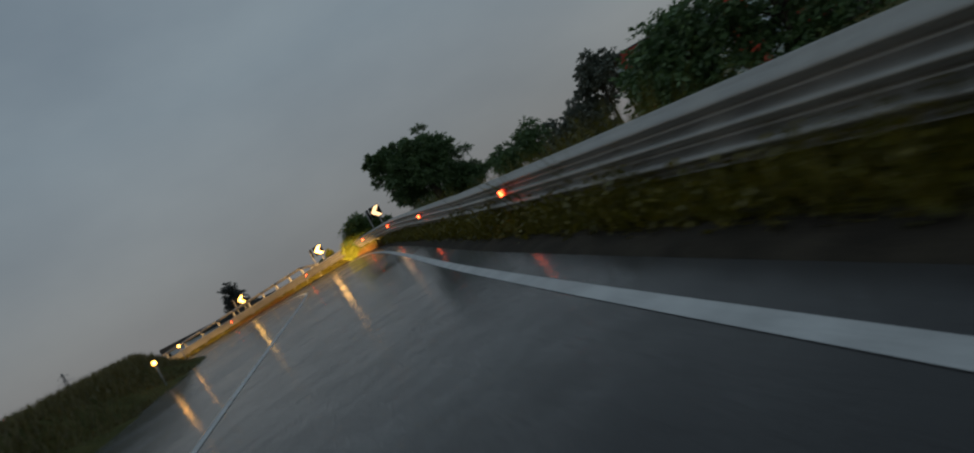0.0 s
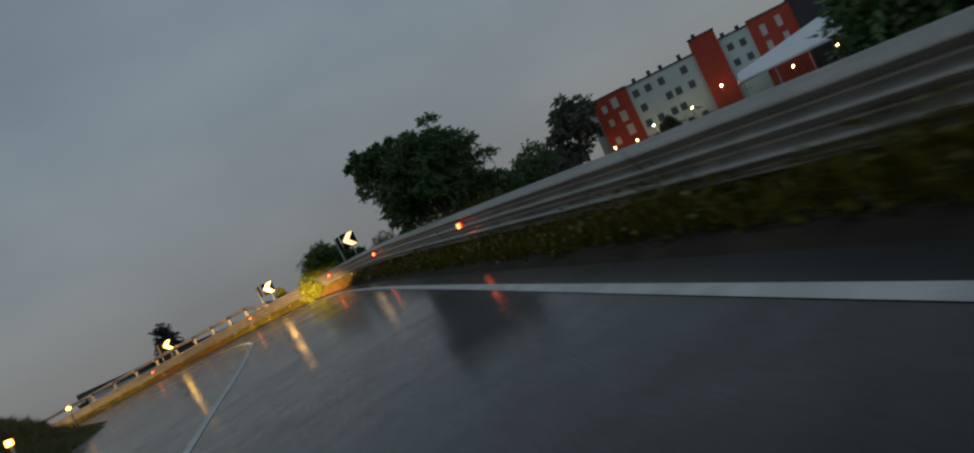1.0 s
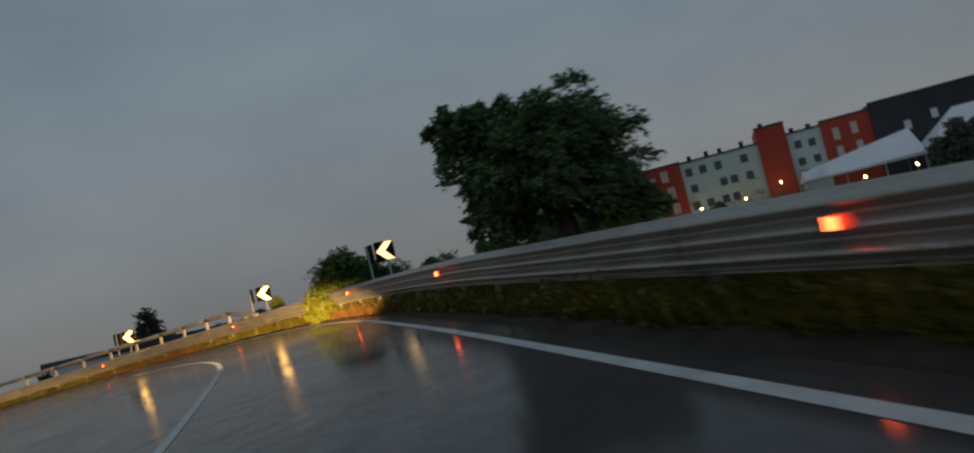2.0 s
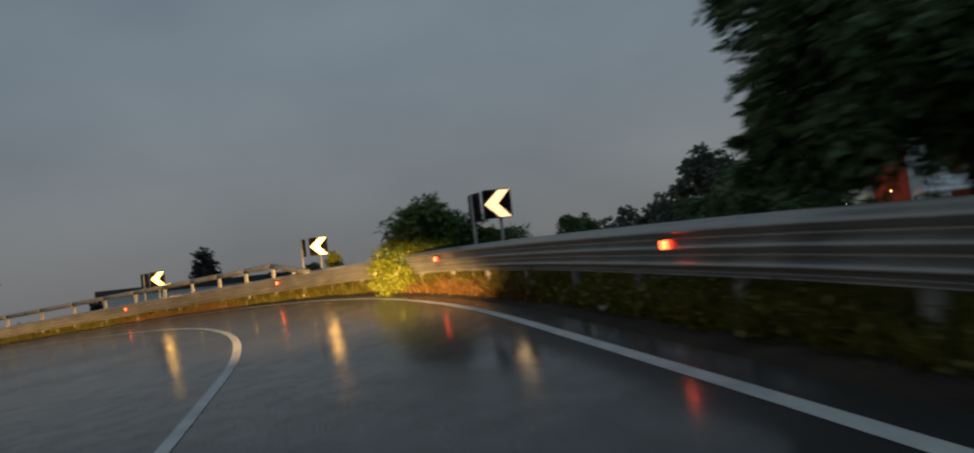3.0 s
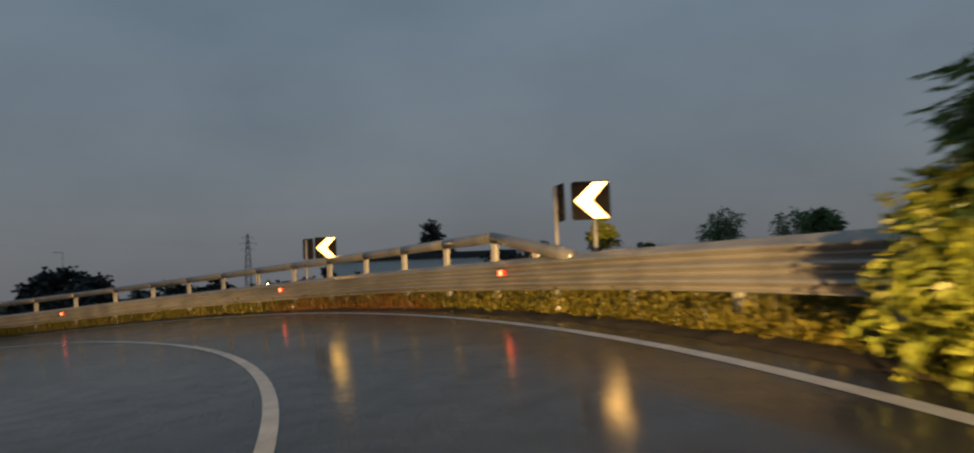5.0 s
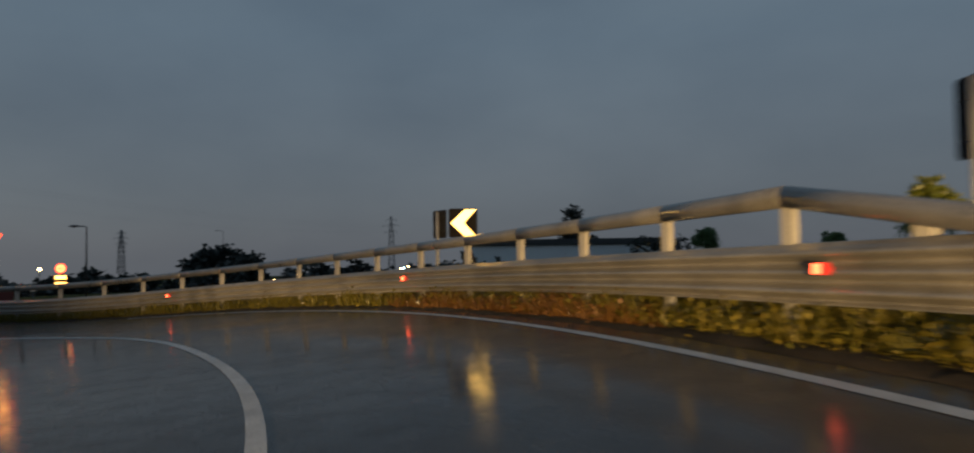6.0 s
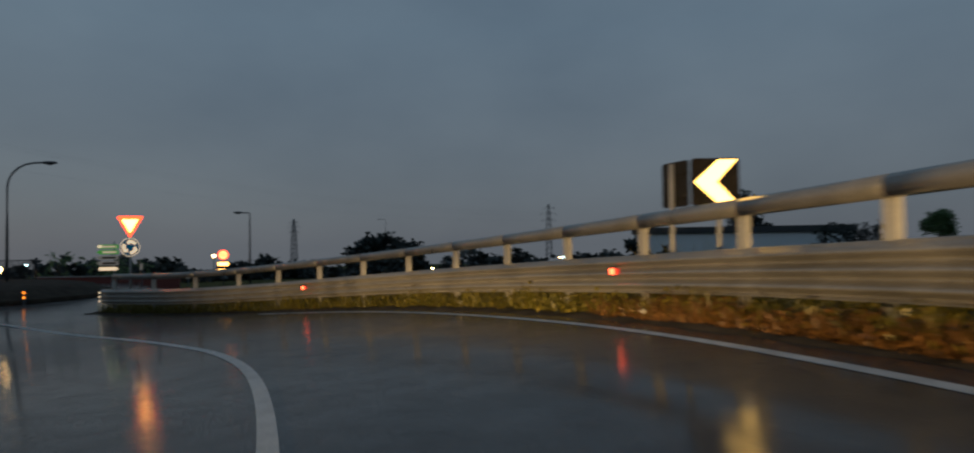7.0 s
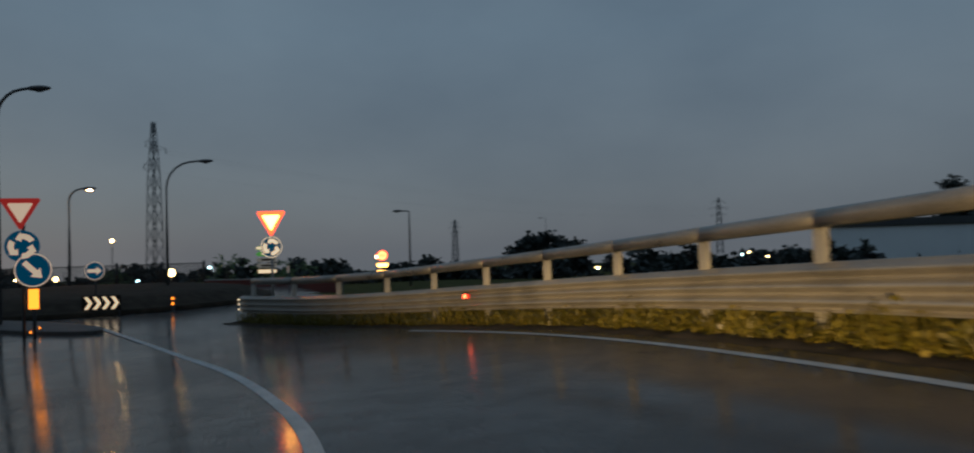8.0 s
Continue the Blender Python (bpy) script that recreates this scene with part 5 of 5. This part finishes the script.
for x, z in ((-9.5, 12.6), (-6.5, 12.7), (-4.2, 12.6), (-0.5, 12.8), (7.8, 12.8), (10.5, 12.8), (3.2, 14.9)):
    part("chimney", boxed((0.7, 0.7, 0.9), Matrix.Translation((x, 1.0, z)), 0.03), M_ROOF_DARK, building)

canopy = thing("canopy", "white sheet canopy with sloping roofs in front of the building", "canopy", Matrix.Translation(FC) @ Matrix.Rotation(FYAW, 4, "Z"))
for x0, x1, z0, zl, zr, inset in ((6.4, 22.6, 4.3, 5.0, 7.8, 0.3), (23.0, 37.0, 4.8, 9.2, 9.2, 5.5)):
    bm = bmesh.new()
    outline = ((x0, -16, z0 - 0.9), (x1, -16, z0 - 0.6), (x1 - inset, -10, zr), (x0 + inset, -10, zl), (x0, -5, z0 - 0.9), (x1, -5, z0 - 0.6))
    for drop in (0.0, 0.08):
        vs = [bm.verts.new((x, y, z - drop)) for x, y, z in outline]
        for q in ((0, 1, 2, 3), (3, 2, 5, 4), (0, 3, 4), (1, 5, 2)):
            bm.faces.new([vs[i] for i in (q if drop == 0 else q[::-1])])
    part("roof_sheet", bm, M_CANOPY, canopy)
    part("fascia", boxed((x1 - x0, 0.06, 0.30), Matrix.Translation(((x0 + x1) / 2, -16.05, z0 - 0.9))), M_CANOPY, canopy)
    for j in range(4):
        x = x0 + 0.3 + (x1 - x0 - 0.6) * j / 3
        for y in (-15.8, -5.2):
            part("column", tube([(x, y, GROUND_B), (x, y, z0 - 0.9)], 0.12, 8), M_POST, canopy)
ml = Matrix.Translation(FC) @ Matrix.Rotation(FYAW, 4, "Z")
for x, z, y in ((-9.3, 3.2, -3), (-2.0, 3.1, -3), (4.0, 4.4, -3), (-17.3, 2.4, -3), (14.5, 1.9, -14), (21.4, 2.0, -14), (-13.0, 2.0, -4)):
    p = ml @ Vector((x, y, z))
    ob = thing("yard_lamp", "lit yard lamp on a short pole by the building", "lamp", Matrix.Translation((p.x, p.y, GROUND_B)), "yard lamps")
    part("pole", tube([(0, 0, 0), (0, 0, z - GROUND_B)], 0.06, 6), M_POLE, ob)
    g = bmesh.new()
    bmesh.ops.create_uvsphere(g, u_segments=10, v_segments=6, radius=0.17, matrix=Matrix.Translation((0, 0, z - GROUND_B + 0.2)))
    part("globe", g, M_LAMP_LIT, ob)

# trees beside the building
for k, (u, v, top, r) in enumerate(((-21.8, -8, 16.2, 4.7), (-26.0, -6, 10.5, 5.4), (-31.0, -6, 8.8, 5.4), (-36.0, -8, 7.2, 5.2), (-6.5, -9, 3.6, 1.3), (24.0, -24, 6.5, 3.0), (30.0, -24, 8.0, 4.0))):
    p = ml @ Vector((u, v, 0))
    h = r * 1.15
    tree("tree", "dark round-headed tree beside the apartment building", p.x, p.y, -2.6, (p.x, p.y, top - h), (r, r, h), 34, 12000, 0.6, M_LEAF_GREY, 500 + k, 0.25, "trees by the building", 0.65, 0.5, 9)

# long sheds on the plain
for k, (ang, dist, w, top, turn) in enumerate(((18.5, 150, 40, 3.8, 5),)):
    a = radians(ang)
    ob = thing("shed", "long low pale industrial shed with a dark roof", "building", sign_pose(-7 - dist * math.sin(a), 10 + dist * math.cos(a), -5.6, ang + turn), "industrial sheds")
    part("wall", boxed((w, 18, top + 5.6 - 1.3), Matrix.Translation((0, 9, (top + 5.6 - 1.3) / 2)), 0.05), M_SHED_WALL, ob)
    part("roof", boxed((w + 0.8, 19, 1.3), Matrix.Translation((0, 9, top + 5.6 - 0.65)), 0.1), M_ROOF_DARK, ob)
    for j in range(5):
        part("door", boxed((3.0, 0.1, 2.6), Matrix.Translation((-w * 0.4 + j * w * 0.2, -0.06, 1.3))), M_ROOF_DARK, ob)

# a clipped hedge at the end of the shed
hedge = thing("hedge", "dark clipped hedge beside the industrial shed", "hedge", Matrix.Translation((-32.4, 137.0, -3.6)))
for k in range(5):
    part("stem", tube([(-4.0 + 2.0 * k, 0.4 * k, -0.4), (-4.0 + 2.0 * k, 0.4 * k, 5.0)], [0.12, 0.05], 6), M_BARK, hedge)
tops = [((-4.2 + 1.4 * k, 0.28 * k - 0.6, 3.2 + 2.4 * j), (1.5, 1.3, 1.9)) for k in range(7) for j in range(2)]
part("leaves", leaf_cloud("leaves", tops, 4200, 0.45, M_LEAF_FAR, 901, 0.6), None, hedge)
